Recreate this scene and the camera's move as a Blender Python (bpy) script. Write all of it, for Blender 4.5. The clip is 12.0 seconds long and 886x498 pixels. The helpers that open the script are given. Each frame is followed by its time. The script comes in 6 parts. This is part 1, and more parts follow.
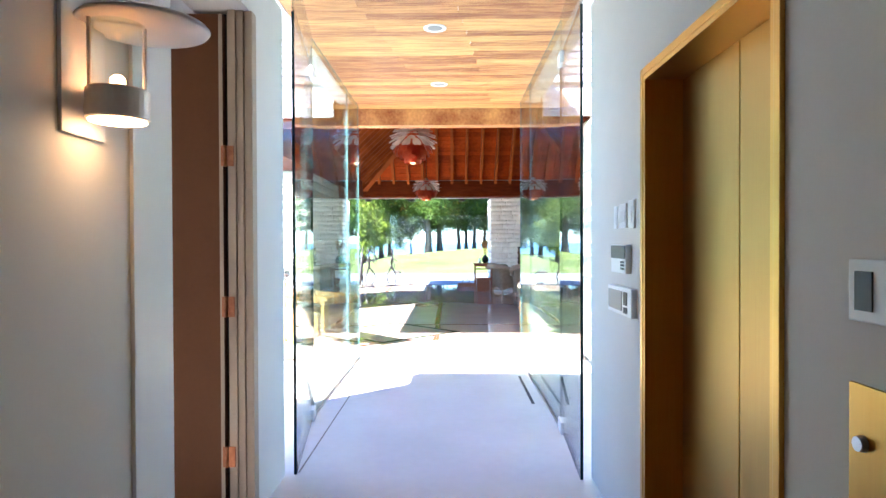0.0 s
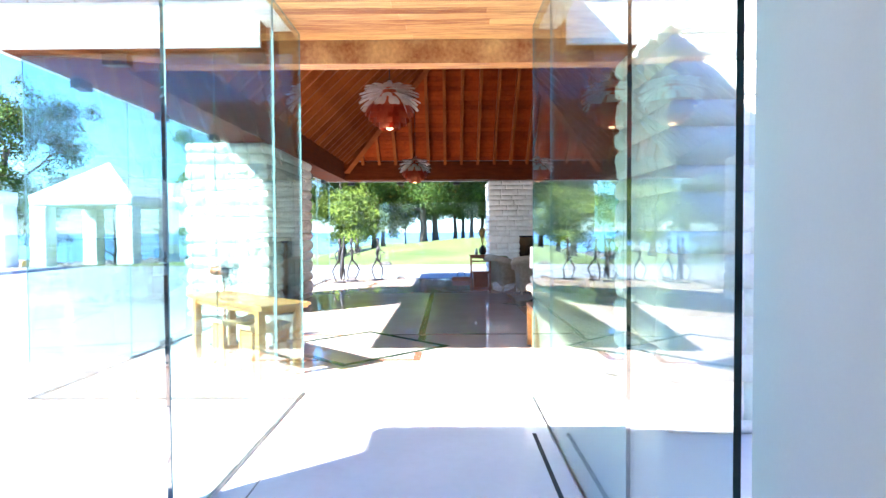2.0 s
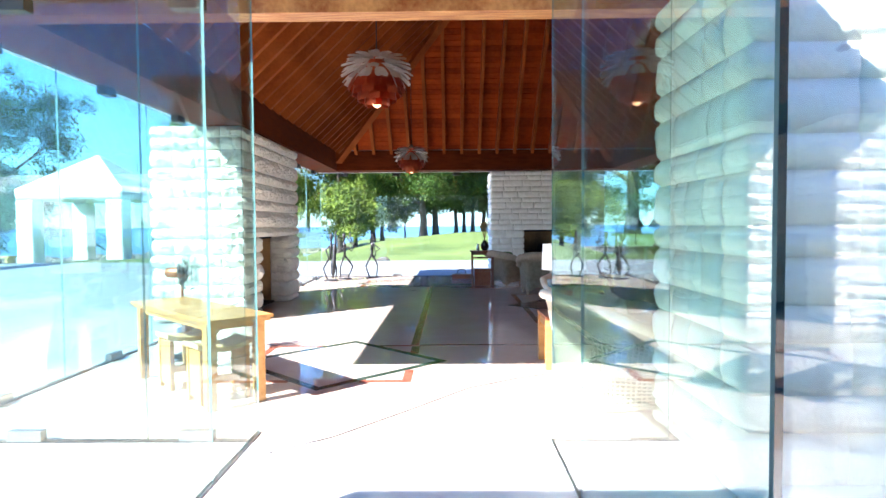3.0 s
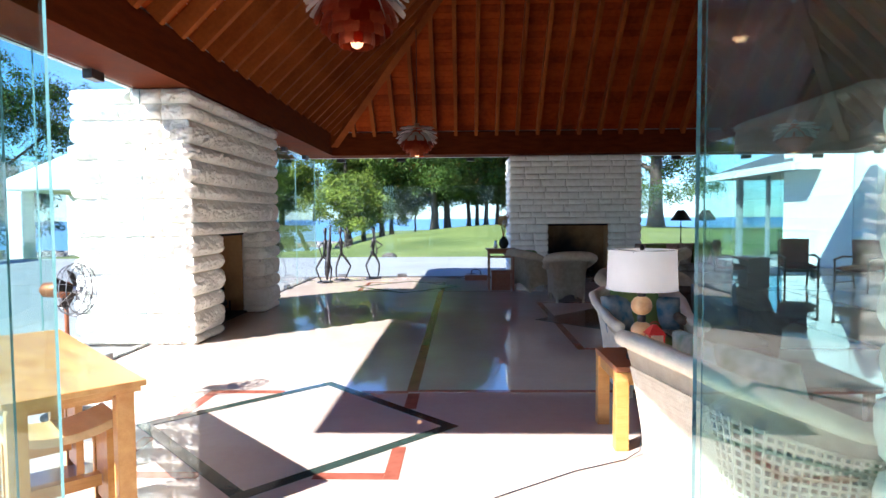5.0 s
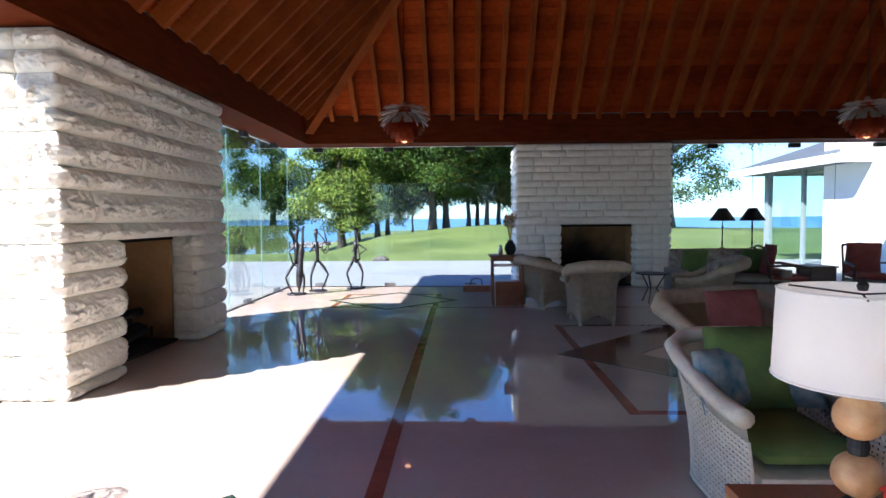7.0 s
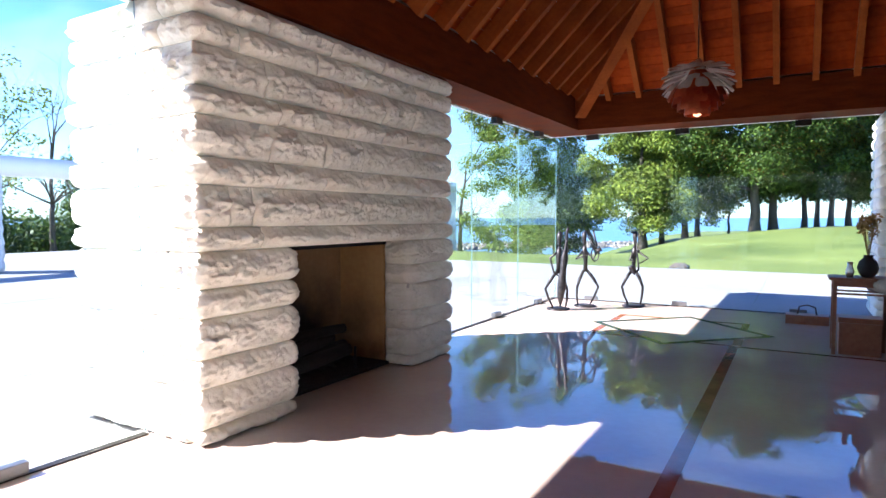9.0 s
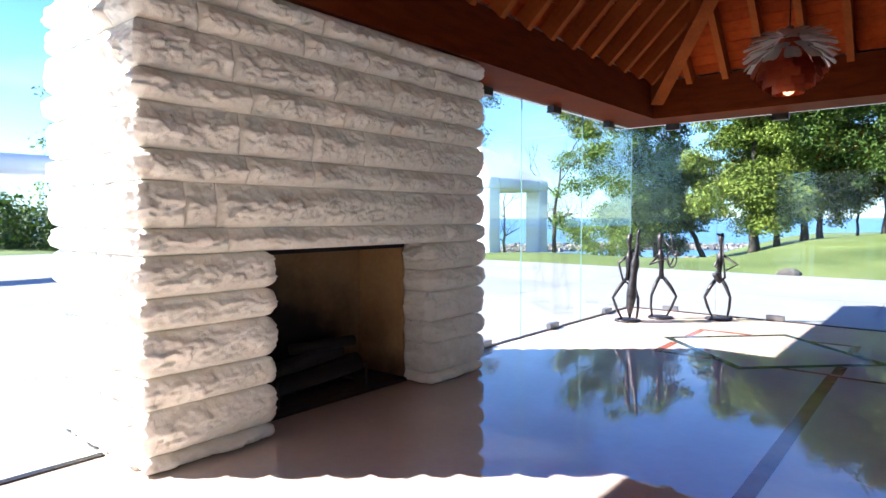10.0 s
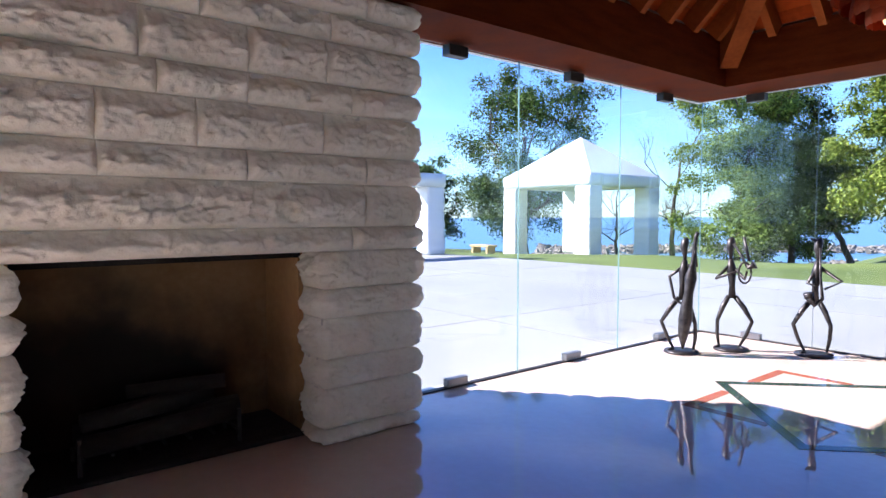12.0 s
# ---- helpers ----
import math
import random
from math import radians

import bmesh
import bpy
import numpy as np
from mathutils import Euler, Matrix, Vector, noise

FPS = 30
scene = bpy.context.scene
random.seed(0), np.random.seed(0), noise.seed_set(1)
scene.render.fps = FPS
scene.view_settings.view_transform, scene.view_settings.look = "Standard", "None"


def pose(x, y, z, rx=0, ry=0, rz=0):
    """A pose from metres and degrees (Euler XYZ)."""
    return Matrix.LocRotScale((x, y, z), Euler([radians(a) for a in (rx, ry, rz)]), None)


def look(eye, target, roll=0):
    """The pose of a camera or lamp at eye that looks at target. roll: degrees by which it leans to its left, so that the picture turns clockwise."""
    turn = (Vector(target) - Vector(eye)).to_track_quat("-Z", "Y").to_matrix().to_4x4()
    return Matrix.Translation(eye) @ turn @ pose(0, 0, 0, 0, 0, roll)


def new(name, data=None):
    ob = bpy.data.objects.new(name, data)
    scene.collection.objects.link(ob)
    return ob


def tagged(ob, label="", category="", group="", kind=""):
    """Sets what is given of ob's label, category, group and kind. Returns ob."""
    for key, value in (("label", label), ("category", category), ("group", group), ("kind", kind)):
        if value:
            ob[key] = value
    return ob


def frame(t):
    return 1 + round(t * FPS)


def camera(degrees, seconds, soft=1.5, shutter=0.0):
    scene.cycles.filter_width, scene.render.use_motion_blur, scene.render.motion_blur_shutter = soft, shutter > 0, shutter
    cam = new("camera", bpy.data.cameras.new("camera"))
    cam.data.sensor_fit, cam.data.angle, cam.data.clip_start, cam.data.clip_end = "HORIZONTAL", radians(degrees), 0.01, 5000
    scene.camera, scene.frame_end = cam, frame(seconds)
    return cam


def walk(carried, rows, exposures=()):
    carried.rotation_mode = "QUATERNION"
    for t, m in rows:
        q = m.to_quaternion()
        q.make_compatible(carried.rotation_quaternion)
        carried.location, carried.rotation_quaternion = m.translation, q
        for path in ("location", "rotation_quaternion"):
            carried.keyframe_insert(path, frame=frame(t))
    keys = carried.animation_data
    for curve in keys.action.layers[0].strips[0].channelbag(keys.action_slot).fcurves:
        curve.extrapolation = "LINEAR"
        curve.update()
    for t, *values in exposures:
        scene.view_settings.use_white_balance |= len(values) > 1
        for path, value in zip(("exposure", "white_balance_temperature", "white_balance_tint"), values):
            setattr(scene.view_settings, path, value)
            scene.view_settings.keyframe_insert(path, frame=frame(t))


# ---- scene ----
cam = camera(72.4, 12.0)
PATH = [
    (0, (0.287, -0.533, 1.504), (0.261, 1.467, 1.483), -0.2),
    (0.5, (0.313, 0.008, 1.497), (0.291, 2.008, 1.473), -0.2),
    (1, (0.365, 0.588, 1.491), (0.345, 2.587, 1.451), -0.1),
    (1.5, (0.4, 1.186, 1.497), (0.38, 3.186, 1.444), -0.1),
    (2, (0.429, 1.834, 1.487), (0.41, 3.833, 1.43), -0.3),
    (2.5, (0.455, 2.462, 1.485), (0.434, 4.461, 1.418), -0.4),
    (3, (0.476, 3.055, 1.492), (0.453, 5.053, 1.415), -0.4),
    (3.2, (0.482, 3.283, 1.494), (0.464, 5.281, 1.415), -0.3),
    (5, (0.473, 5.359, 1.508), (0.409, 7.356, 1.407), -0.4),
    (5.5, (0.475, 5.92, 1.515), (0.404, 7.916, 1.414), -0.3),
    (6, (0.478, 6.469, 1.53), (0.416, 8.466, 1.428), -0.4),
    (6.5, (0.49, 7.069, 1.503), (0.432, 9.066, 1.403), -0.4),
    (6.7, (0.504, 7.313, 1.5), (0.444, 9.31, 1.399), -0.4),
    (8.3, (0.539, 9.151, 1.54), (0.233, 11.125, 1.441), 0.2),
    (8.5, (0.562, 9.376, 1.538), (0.116, 11.323, 1.435), 0.1),
    (9, (0.651, 9.897, 1.543), (-0.358, 11.62, 1.44), -0.1),
    (9.5, (0.76, 10.414, 1.541), (-0.436, 12.014, 1.437), -0.1),
    (10, (0.85, 10.949, 1.54), (-0.431, 12.482, 1.438), -0.1),
    (10.5, (0.904, 11.513, 1.54), (-0.456, 12.975, 1.436), -0.4),
    (11, (0.912, 12.093, 1.541), (-0.508, 13.498, 1.436), -0.0),
    (11.5, (0.881, 12.667, 1.543), (-0.598, 14.009, 1.439), 0.0),
    (12, (0.866, 13.229, 1.545), (-0.697, 14.472, 1.44), -0.1),
]
walk(cam, [(t, look(eye, target, roll)) for t, eye, target, roll in PATH],
     exposures=[(0, 3.38, 6350, 17), (1.0, 3.25, 6250, 17), (2.0, 2.98, 6150, 18), (3.2, 2.42, 6150, 16), (4.6, 1.95, 6200, 16), (5.5, 1.75, 6200, 18), (6.5, 1.72, 6200, 18), (8.5, 1.95, 6300, 21), (9.0, 2.15, 6350, 22), (10.5, 1.95, 6450, 22), (12, 1.75, 6400, 28)])

# ---- light ----
SUN_EL, SUN_DIR = radians(38.7), Vector((0.76, 0.65, 0)).normalized()
sun_way = Vector((SUN_DIR.x * math.cos(SUN_EL), SUN_DIR.y * math.cos(SUN_EL), -math.sin(SUN_EL)))
sun = new("sun", bpy.data.lights.new("sun", "SUN"))
sun.data.energy, sun.data.angle, sun.data.color = 5.0, radians(0.53), (1.0, 0.97, 0.92)
sun.matrix_world = look((0, 0, 40), Vector((0, 0, 40)) + sun_way)
world = bpy.data.worlds.new("sky")
scene.world = world
world.use_nodes = True
wn = world.node_tree
sky = wn.nodes.new("ShaderNodeTexSky")
sky.sky_type, sky.sun_disc = "NISHITA", False
sky.sun_elevation = SUN_EL
sky.sun_rotation = math.atan2(-SUN_DIR.x, -SUN_DIR.y)
sky.air_density, sky.dust_density, sky.ozone_density = 1.0, 0.0, 4.0
# thin high cloud drawn over the clear sky
wtc, wmap, wno, wrm, wmx = (wn.nodes.new(n) for n in ("ShaderNodeTexCoord", "ShaderNodeMapping", "ShaderNodeTexNoise", "ShaderNodeMapRange", "ShaderNodeMix"))
wmap.inputs["Scale"].default_value = (1.3, 1.3, 5.0)
wmap.inputs["Rotation"].default_value = (0.25, 0.1, 0.6)
wno.inputs["Scale"].default_value, wno.inputs["Detail"].default_value, wno.inputs["Distortion"].default_value = 2.2, 8.0, 0.6
wrm.inputs["From Min"].default_value, wrm.inputs["From Max"].default_value, wrm.inputs["To Max"].default_value = 0.50, 0.85, 0.28
wmx.data_type = "RGBA"
wmx.inputs["B"].default_value = (5.6, 6.4, 7.4, 1)
wn.links.new(wtc.outputs["Generated"], wmap.inputs["Vector"])
wn.links.new(wmap.outputs[0], wno.inputs["Vector"])
wn.links.new(wno.outputs["Fac"], wrm.inputs["Value"])
wn.links.new(wrm.outputs[0], wmx.inputs["Factor"])
wtint = wn.nodes.new("ShaderNodeMix")
wtint.data_type, wtint.blend_type = "RGBA", "MULTIPLY"
wtint.inputs["Factor"].default_value = 1.0
# paler towards the horizon, deeper blue overhead
wsep, wgr = wn.nodes.new("ShaderNodeSeparateXYZ"), wn.nodes.new("ShaderNodeValToRGB")
for at, tone in ((0.0, (0.46, 0.62, 0.82, 1)), (0.10, (0.70, 0.90, 1.08, 1)), (0.23, (0.58, 0.83, 1.10, 1)), (0.36, (0.35, 0.59, 1.0, 1)), (0.65, (0.22, 0.45, 0.95, 1))):
    stop = wgr.color_ramp.elements[0] if at == 0 else wgr.color_ramp.elements[1] if at == 0.10 else wgr.color_ramp.elements.new(at)
    stop.position, stop.color = at, tone
wn.links.new(wtc.outputs["Generated"], wsep.inputs[0])
wn.links.new(wsep.outputs["Z"], wgr.inputs["Fac"])
wn.links.new(wgr.outputs["Color"], wtint.inputs["B"])
wn.links.new(sky.outputs[0], wtint.inputs["A"])
wn.links.new(wtint.outputs["Result"], wmx.inputs["A"])
wn.links.new(wmx.outputs["Result"], wn.nodes["Background"].inputs[0])
wn.nodes["Background"].inputs[1].default_value = 0.105
scene.cycles.transparent_max_bounces = 24


# ---- materials ----
def nodes_of(name):
    m = bpy.data.materials.new(name)
    m.use_nodes = True
    return m, m.node_tree, m.node_tree.nodes["Principled BSDF"]


def surface(name, colour, rough=0.5, metal=0.0, vary=0.12, scale=6.0, fine=60.0, bump=0.15, dist=0.01, other=None, stretch=(1, 1, 1), island=0.0, objvar=0.0, spec=0.5, coat=0.0, detail=6.0, roughvary=0.1):
    """Base colour with two scales of noise, matching roughness and fine relief."""
    m, t, b = nodes_of(name)
    L, N = t.links.new, t.nodes.new
    tc, mp = N("ShaderNodeTexCoord"), N("ShaderNodeMapping")
    mp.inputs["Scale"].default_value = stretch
    L(tc.outputs["Object"], mp.inputs["Vector"])
    big, small = N("ShaderNodeTexNoise"), N("ShaderNodeTexNoise")
    big.inputs["Scale"].default_value, big.inputs["Detail"].default_value = scale, detail
    small.inputs["Scale"].default_value, small.inputs["Detail"].default_value = fine, 4
    L(mp.outputs[0], big.inputs["Vector"]), L(mp.outputs[0], small.inputs["Vector"])
    add = N("ShaderNodeMath")
    add.operation = "MULTIPLY_ADD"
    add.inputs[1].default_value = 0.4
    L(small.outputs["Fac"], add.inputs[0]), L(big.outputs["Fac"], add.inputs[2])
    fac = add.outputs[0]
    if island or objvar:
        src = N("ShaderNodeObjectInfo").outputs["Random"] if objvar else N("ShaderNodeNewGeometry").outputs["Random Per Island"]
        a2 = N("ShaderNodeMath")
        a2.operation = "MULTIPLY_ADD"
        a2.inputs[1].default_value = island or objvar
        L(src, a2.inputs[0]), L(fac, a2.inputs[2])
        sb = N("ShaderNodeMath")
        sb.operation = "SUBTRACT"
        sb.inputs[1].default_value = (island or objvar) / 2
        L(a2.outputs[0], sb.inputs[0])
        fac = sb.outputs[0]
    rng = N("ShaderNodeMapRange")
    rng.inputs["From Min"].default_value, rng.inputs["From Max"].default_value = 0.45, 0.95
    L(fac, rng.inputs["Value"])
    mix = N("ShaderNodeMix")
    mix.data_type = "RGBA"
    c = Vector(colour)
    o = Vector(other) if other else c * (1 + vary)
    mix.inputs["A"].default_value = (*(c * (1 - vary) if not other else c), 1)
    mix.inputs["B"].default_value = (*[min(v, 1) for v in o], 1)
    L(rng.outputs[0], mix.inputs["Factor"])
    L(mix.outputs["Result"], b.inputs["Base Color"])
    rr = N("ShaderNodeMapRange")
    rr.inputs["To Min"].default_value, rr.inputs["To Max"].default_value = max(rough - roughvary, 0.01), min(rough + roughvary, 1)
    L(fac, rr.inputs["Value"]), L(rr.outputs[0], b.inputs["Roughness"])
    b.inputs["Metallic"].default_value = metal
    b.inputs["Specular IOR Level"].default_value = spec
    b.inputs["Coat Weight"].default_value = coat
    if bump:
        bp = N("ShaderNodeBump")
        bp.inputs["Strength"].default_value, bp.inputs["Distance"].default_value = bump, dist
        L(add.outputs[0], bp.inputs["Height"]), L(bp.outputs[0], b.inputs["Normal"])
    return m


def glow(name, colour, strength):
    m, t, b = nodes_of(name)
    b.inputs["Base Color"].default_value = (*colour, 1)
    b.inputs["Emission Color"].default_value = (*colour, 1)
    b.inputs["Emission Strength"].default_value = strength
    return m


def glass(name, tint, base=0.035, rough=0.0):
    """Clear pane: see-through, with gloss that grows towards grazing angles."""
    m, t, b = nodes_of(name)
    L, N = t.links.new, t.nodes.new
    t.nodes.remove(b)
    tr, gl, fr, mx = N("ShaderNodeBsdfTransparent"), N("ShaderNodeBsdfGlossy"), N("ShaderNodeLayerWeight"), N("ShaderNodeMixShader")
    tr.inputs[0].default_value = (*tint, 1)
    gl.inputs["Roughness"].default_value = rough
    pw, ma = N("ShaderNodeMath"), N("ShaderNodeMath")
    pw.operation, pw.inputs[1].default_value = "POWER", 3.7
    ma.operation, ma.inputs[1].default_value, ma.inputs[2].default_value = "MULTIPLY_ADD", 0.95, base
    fr.inputs["Blend"].default_value = 0.5
    L(fr.outputs["Facing"], pw.inputs[0]), L(pw.outputs[0], ma.inputs[0])
    L(ma.outputs[0], mx.inputs[0]), L(tr.outputs[0], mx.inputs[1]), L(gl.outputs[0], mx.inputs[2])
    L(mx.outputs[0], t.nodes["Material Output"].inputs["Surface"])
    return m


def leafy(name, dark, light):
    m, t, b = nodes_of(name)
    L, N = t.links.new, t.nodes.new
    ge, mix, no = N("ShaderNodeNewGeometry"), N("ShaderNodeMix"), N("ShaderNodeTexNoise")
    tc = N("ShaderNodeTexCoord")
    no.inputs["Scale"].default_value = 0.5
    L(tc.outputs["Object"], no.inputs["Vector"])
    av = N("ShaderNodeMath")
    av.operation = "MULTIPLY"
    L(ge.outputs["Random Per Island"], av.inputs[0]), L(no.outputs["Fac"], av.inputs[1])
    mix.data_type = "RGBA"
    mix.inputs["A"].default_value, mix.inputs["B"].default_value = (*dark, 1), (*light, 1)
    s = N("ShaderNodeMath")
    s.operation, s.inputs[1].default_value = "MULTIPLY", 1.6
    L(av.outputs[0], s.inputs[0]), L(s.outputs[0], mix.inputs["Factor"])
    L(mix.outputs["Result"], b.inputs["Base Color"])
    b.inputs["Roughness"].default_value = 0.55
    b.inputs["Specular IOR Level"].default_value = 0.2
    tl, ad = N("ShaderNodeBsdfTranslucent"), N("ShaderNodeMixShader")
    L(mix.outputs["Result"], tl.inputs[0])
    ad.inputs[0].default_value = 0.22
    L(b.outputs[0], ad.inputs[1]), L(tl.outputs[0], ad.inputs[2])
    L(ad.outputs[0], t.nodes["Material Output"].inputs["Surface"])
    return m


M_STONE = surface("rough_white_stone", (0.83, 0.78, 0.65), 0.85, vary=0.10, scale=5, fine=38, bump=0.5, dist=0.03, objvar=0.12, other=(0.96, 0.92, 0.81), spec=0.2)
M_MORTAR = surface("pale_mortar", (0.66, 0.62, 0.56), 0.9, scale=9, fine=80, bump=0.3)
M_LIMESTONE = surface("outdoor_white_stone", (0.82, 0.82, 0.80), 0.8, vary=0.08, scale=3, fine=30, bump=0.4, dist=0.02)
M_FLOOR = surface("polished_cream_marble", (0.55, 0.455, 0.38), 0.012, vary=0.07, scale=1.4, fine=14, bump=0.0, other=(0.63, 0.54, 0.465), roughvary=0.004, spec=0.75)
M_FLOOR_HALL = surface("honed_pale_limestone", (0.70, 0.66, 0.625), 0.12, vary=0.07, scale=1.4, fine=14, bump=0.0, other=(0.78, 0.745, 0.715), roughvary=0.03, spec=0.6)
M_FLOOR.node_tree.nodes["Principled BSDF"].inputs["IOR"].default_value = 1.85
M_JOINT = surface("marble_joint", (0.32, 0.28, 0.25), 0.2, bump=0)
M_GREEN_MARBLE = surface("dark_green_marble", (0.018, 0.035, 0.03), 0.06, scale=4, fine=25, bump=0, other=(0.04, 0.075, 0.062), roughvary=0.02)
M_RED_MARBLE = surface("red_marble", (0.25, 0.07, 0.045), 0.06, scale=4, fine=25, bump=0, other=(0.38, 0.13, 0.085), roughvary=0.02)
M_BROWN_MARBLE = surface("brown_marble", (0.15, 0.032, 0.018), 0.08, scale=4, fine=25, bump=0, other=(0.23, 0.060, 0.036), roughvary=0.02, spec=0.35)
M_WALL = surface("white_painted_plaster", (0.66, 0.63, 0.575), 0.75, vary=0.03, scale=3, fine=120, bump=0.05, dist=0.002)
M_TRIM = surface("white_gloss_paint", (0.68, 0.67, 0.65), 0.35, vary=0.02, scale=4, fine=90, bump=0.03, dist=0.002)
M_CASING = surface("taupe_painted_wood", (0.37, 0.275, 0.185), 0.5, vary=0.06, scale=4, fine=60, bump=0.05, dist=0.002)
M_WOOD_ROOF = surface("red_cedar_boards", (0.175, 0.024, 0.0034), 0.6, vary=0.2, scale=1.5, fine=12, bump=0.25, dist=0.006, other=(0.36, 0.056, 0.0078), stretch=(1, 1, 1), island=0.35, spec=0.03)
M_BEAM = surface("red_brown_timber", (0.075, 0.0125, 0.003), 0.6, vary=0.2, scale=2.5, fine=30, bump=0.3, dist=0.006, other=(0.14, 0.028, 0.007), stretch=(1, 1, 5), spec=0.03)
M_SAWCUT = surface("saw_cut_joint", (0.19, 0.175, 0.155), 0.9, scale=5, fine=70, bump=0.3, other=(0.26, 0.24, 0.21))
M_RAFTER = surface("cedar_rafter", (0.17, 0.038, 0.008), 0.6, vary=0.2, scale=2.0, fine=25, bump=0.3, dist=0.006, other=(0.32, 0.080, 0.017), objvar=0.2, spec=0.04)
M_CEDAR = surface("honey_cedar_planks", (0.27, 0.065, 0.012), 0.5, scale=3.2, fine=26, bump=0.35, dist=0.006, other=(0.72, 0.38, 0.135), stretch=(1.1, 12, 1), island=0.38, detail=9)
M_BRASS = surface("brushed_brass", (0.53, 0.27, 0.048), 0.33, metal=1.0, vary=0.08, scale=3, fine=90, bump=0.06, dist=0.002, stretch=(1, 1, 0.06), other=(0.61, 0.345, 0.085))
M_BRASS_DOOR = surface("satin_brass_sheet", (0.37, 0.19, 0.045), 0.40, metal=1.0, vary=0.08, scale=2, fine=120, bump=0.05, dist=0.002, stretch=(1, 1, 0.04), other=(0.45, 0.26, 0.075))
M_COPPER = surface("copper_leaf", (0.46, 0.075, 0.028), 0.36, metal=0.75, vary=0.12, scale=8, fine=40, bump=0.05, other=(0.62, 0.15, 0.06), objvar=0.4)
M_SILVER = surface("pale_metal_leaf", (0.66, 0.58, 0.52), 0.4, metal=0.5, scale=8, fine=40, bump=0.05, other=(0.80, 0.74, 0.68), objvar=0.4)
M_STEEL = surface("brushed_steel", (0.55, 0.56, 0.57), 0.3, metal=1.0, scale=6, fine=80, bump=0.05)
M_CLIP = surface("satin_grey_metal", (0.20, 0.205, 0.21), 0.35, metal=0.8, scale=6, fine=80, bump=0.05)
M_DARK = surface("dark_bronze_metal", (0.025, 0.022, 0.02), 0.4, metal=0.6, scale=8, fine=50, bump=0.1, other=(0.06, 0.052, 0.045))
M_IRON = surface("blackened_iron", (0.018, 0.018, 0.02), 0.38, metal=0.7, scale=14, fine=70, bump=0.35, dist=0.01, other=(0.07, 0.068, 0.066))
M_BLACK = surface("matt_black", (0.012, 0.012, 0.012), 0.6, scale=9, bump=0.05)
M_HINGE = surface("copper_hinge", (0.26, 0.08, 0.032), 0.4, metal=0.6, scale=20, bump=0.05, other=(0.46, 0.18, 0.08))
M_PINE = surface("honey_pine", (0.44, 0.185, 0.04), 0.35, vary=0.15, scale=3, fine=30, bump=0.1, dist=0.003, other=(0.60, 0.32, 0.10), stretch=(1, 6, 6), coat=0.15)
M_PALE_PINE = surface("pale_oak", (0.52, 0.34, 0.15), 0.4, vary=0.15, scale=3, fine=30, bump=0.1, dist=0.003, other=(0.66, 0.47, 0.24), stretch=(6, 1, 6), coat=0.1)
M_DARKWOOD = surface("dark_walnut", (0.055, 0.025, 0.014), 0.35, scale=3, fine=30, bump=0.1, other=(0.11, 0.055, 0.03), stretch=(1, 6, 6))
M_REDWOOD = surface("reddish_wood", (0.24, 0.075, 0.03), 0.35, scale=3, fine=30, bump=0.1, other=(0.34, 0.13, 0.06), stretch=(6, 1, 6))
M_WICKER = surface("cream_wicker", (0.72, 0.59, 0.42), 0.6, vary=0.15, scale=14, fine=110, bump=0.7, dist=0.012, other=(0.86, 0.75, 0.58))
M_WICKER_DARK = surface("tan_wicker", (0.38, 0.285, 0.18), 0.6, vary=0.15, scale=14, fine=110, bump=0.7, dist=0.012, other=(0.52, 0.405, 0.27))
M_WICKER_BROWN = surface("dark_brown_wicker", (0.075, 0.048, 0.03), 0.6, vary=0.15, scale=14, fine=110, bump=0.7, dist=0.012, other=(0.14, 0.095, 0.06))
M_SHADE = surface("white_linen_shade", (0.93, 0.92, 0.90), 0.8, vary=0.04, scale=10, fine=160, bump=0.1, dist=0.002)
_sh = M_SHADE.node_tree
_tl, _mx = _sh.nodes.new("ShaderNodeBsdfTranslucent"), _sh.nodes.new("ShaderNodeMixShader")
_tl.inputs[0].default_value, _mx.inputs[0].default_value = (0.97, 0.96, 0.94, 1), 0.45
_sh.links.new(_sh.nodes["Principled BSDF"].outputs[0], _mx.inputs[1]), _sh.links.new(_tl.outputs[0], _mx.inputs[2])
_sh.links.new(_mx.outputs[0], _sh.nodes["Material Output"].inputs["Surface"])
M_GREEN_CLOTH = surface("olive_green_cloth", (0.09, 0.14, 0.03), 0.85, scale=8, fine=120, bump=0.25, other=(0.16, 0.23, 0.06))
M_FLORAL = surface("floral_cloth", (0.16, 0.30, 0.13), 0.85, vary=0.2, scale=9, fine=14, bump=0.2, other=(0.72, 0.70, 0.60), detail=2)
M_BLUE_CLOTH = surface("teal_patterned_cloth", (0.03, 0.13, 0.19), 0.85, vary=0.2, scale=11, fine=16, bump=0.2, other=(0.34, 0.33, 0.28), detail=2)
M_PRINT = surface("faded_print_cloth", (0.20, 0.10, 0.075), 0.85, vary=0.2, scale=10, fine=15, bump=0.2, other=(0.52, 0.46, 0.36), detail=2)
M_RED_CLOTH = surface("faded_red_cloth", (0.24, 0.045, 0.035), 0.85, scale=8, fine=120, bump=0.25, other=(0.36, 0.10, 0.08))
M_GREY_CLOTH = surface("taupe_cloth", (0.24, 0.21, 0.17), 0.85, scale=8, fine=120, bump=0.25, other=(0.34, 0.30, 0.25))
M_CORK = surface("turned_burl_wood", (0.46, 0.20, 0.07), 0.4, scale=14, fine=60, bump=0.25, other=(0.62, 0.38, 0.19))
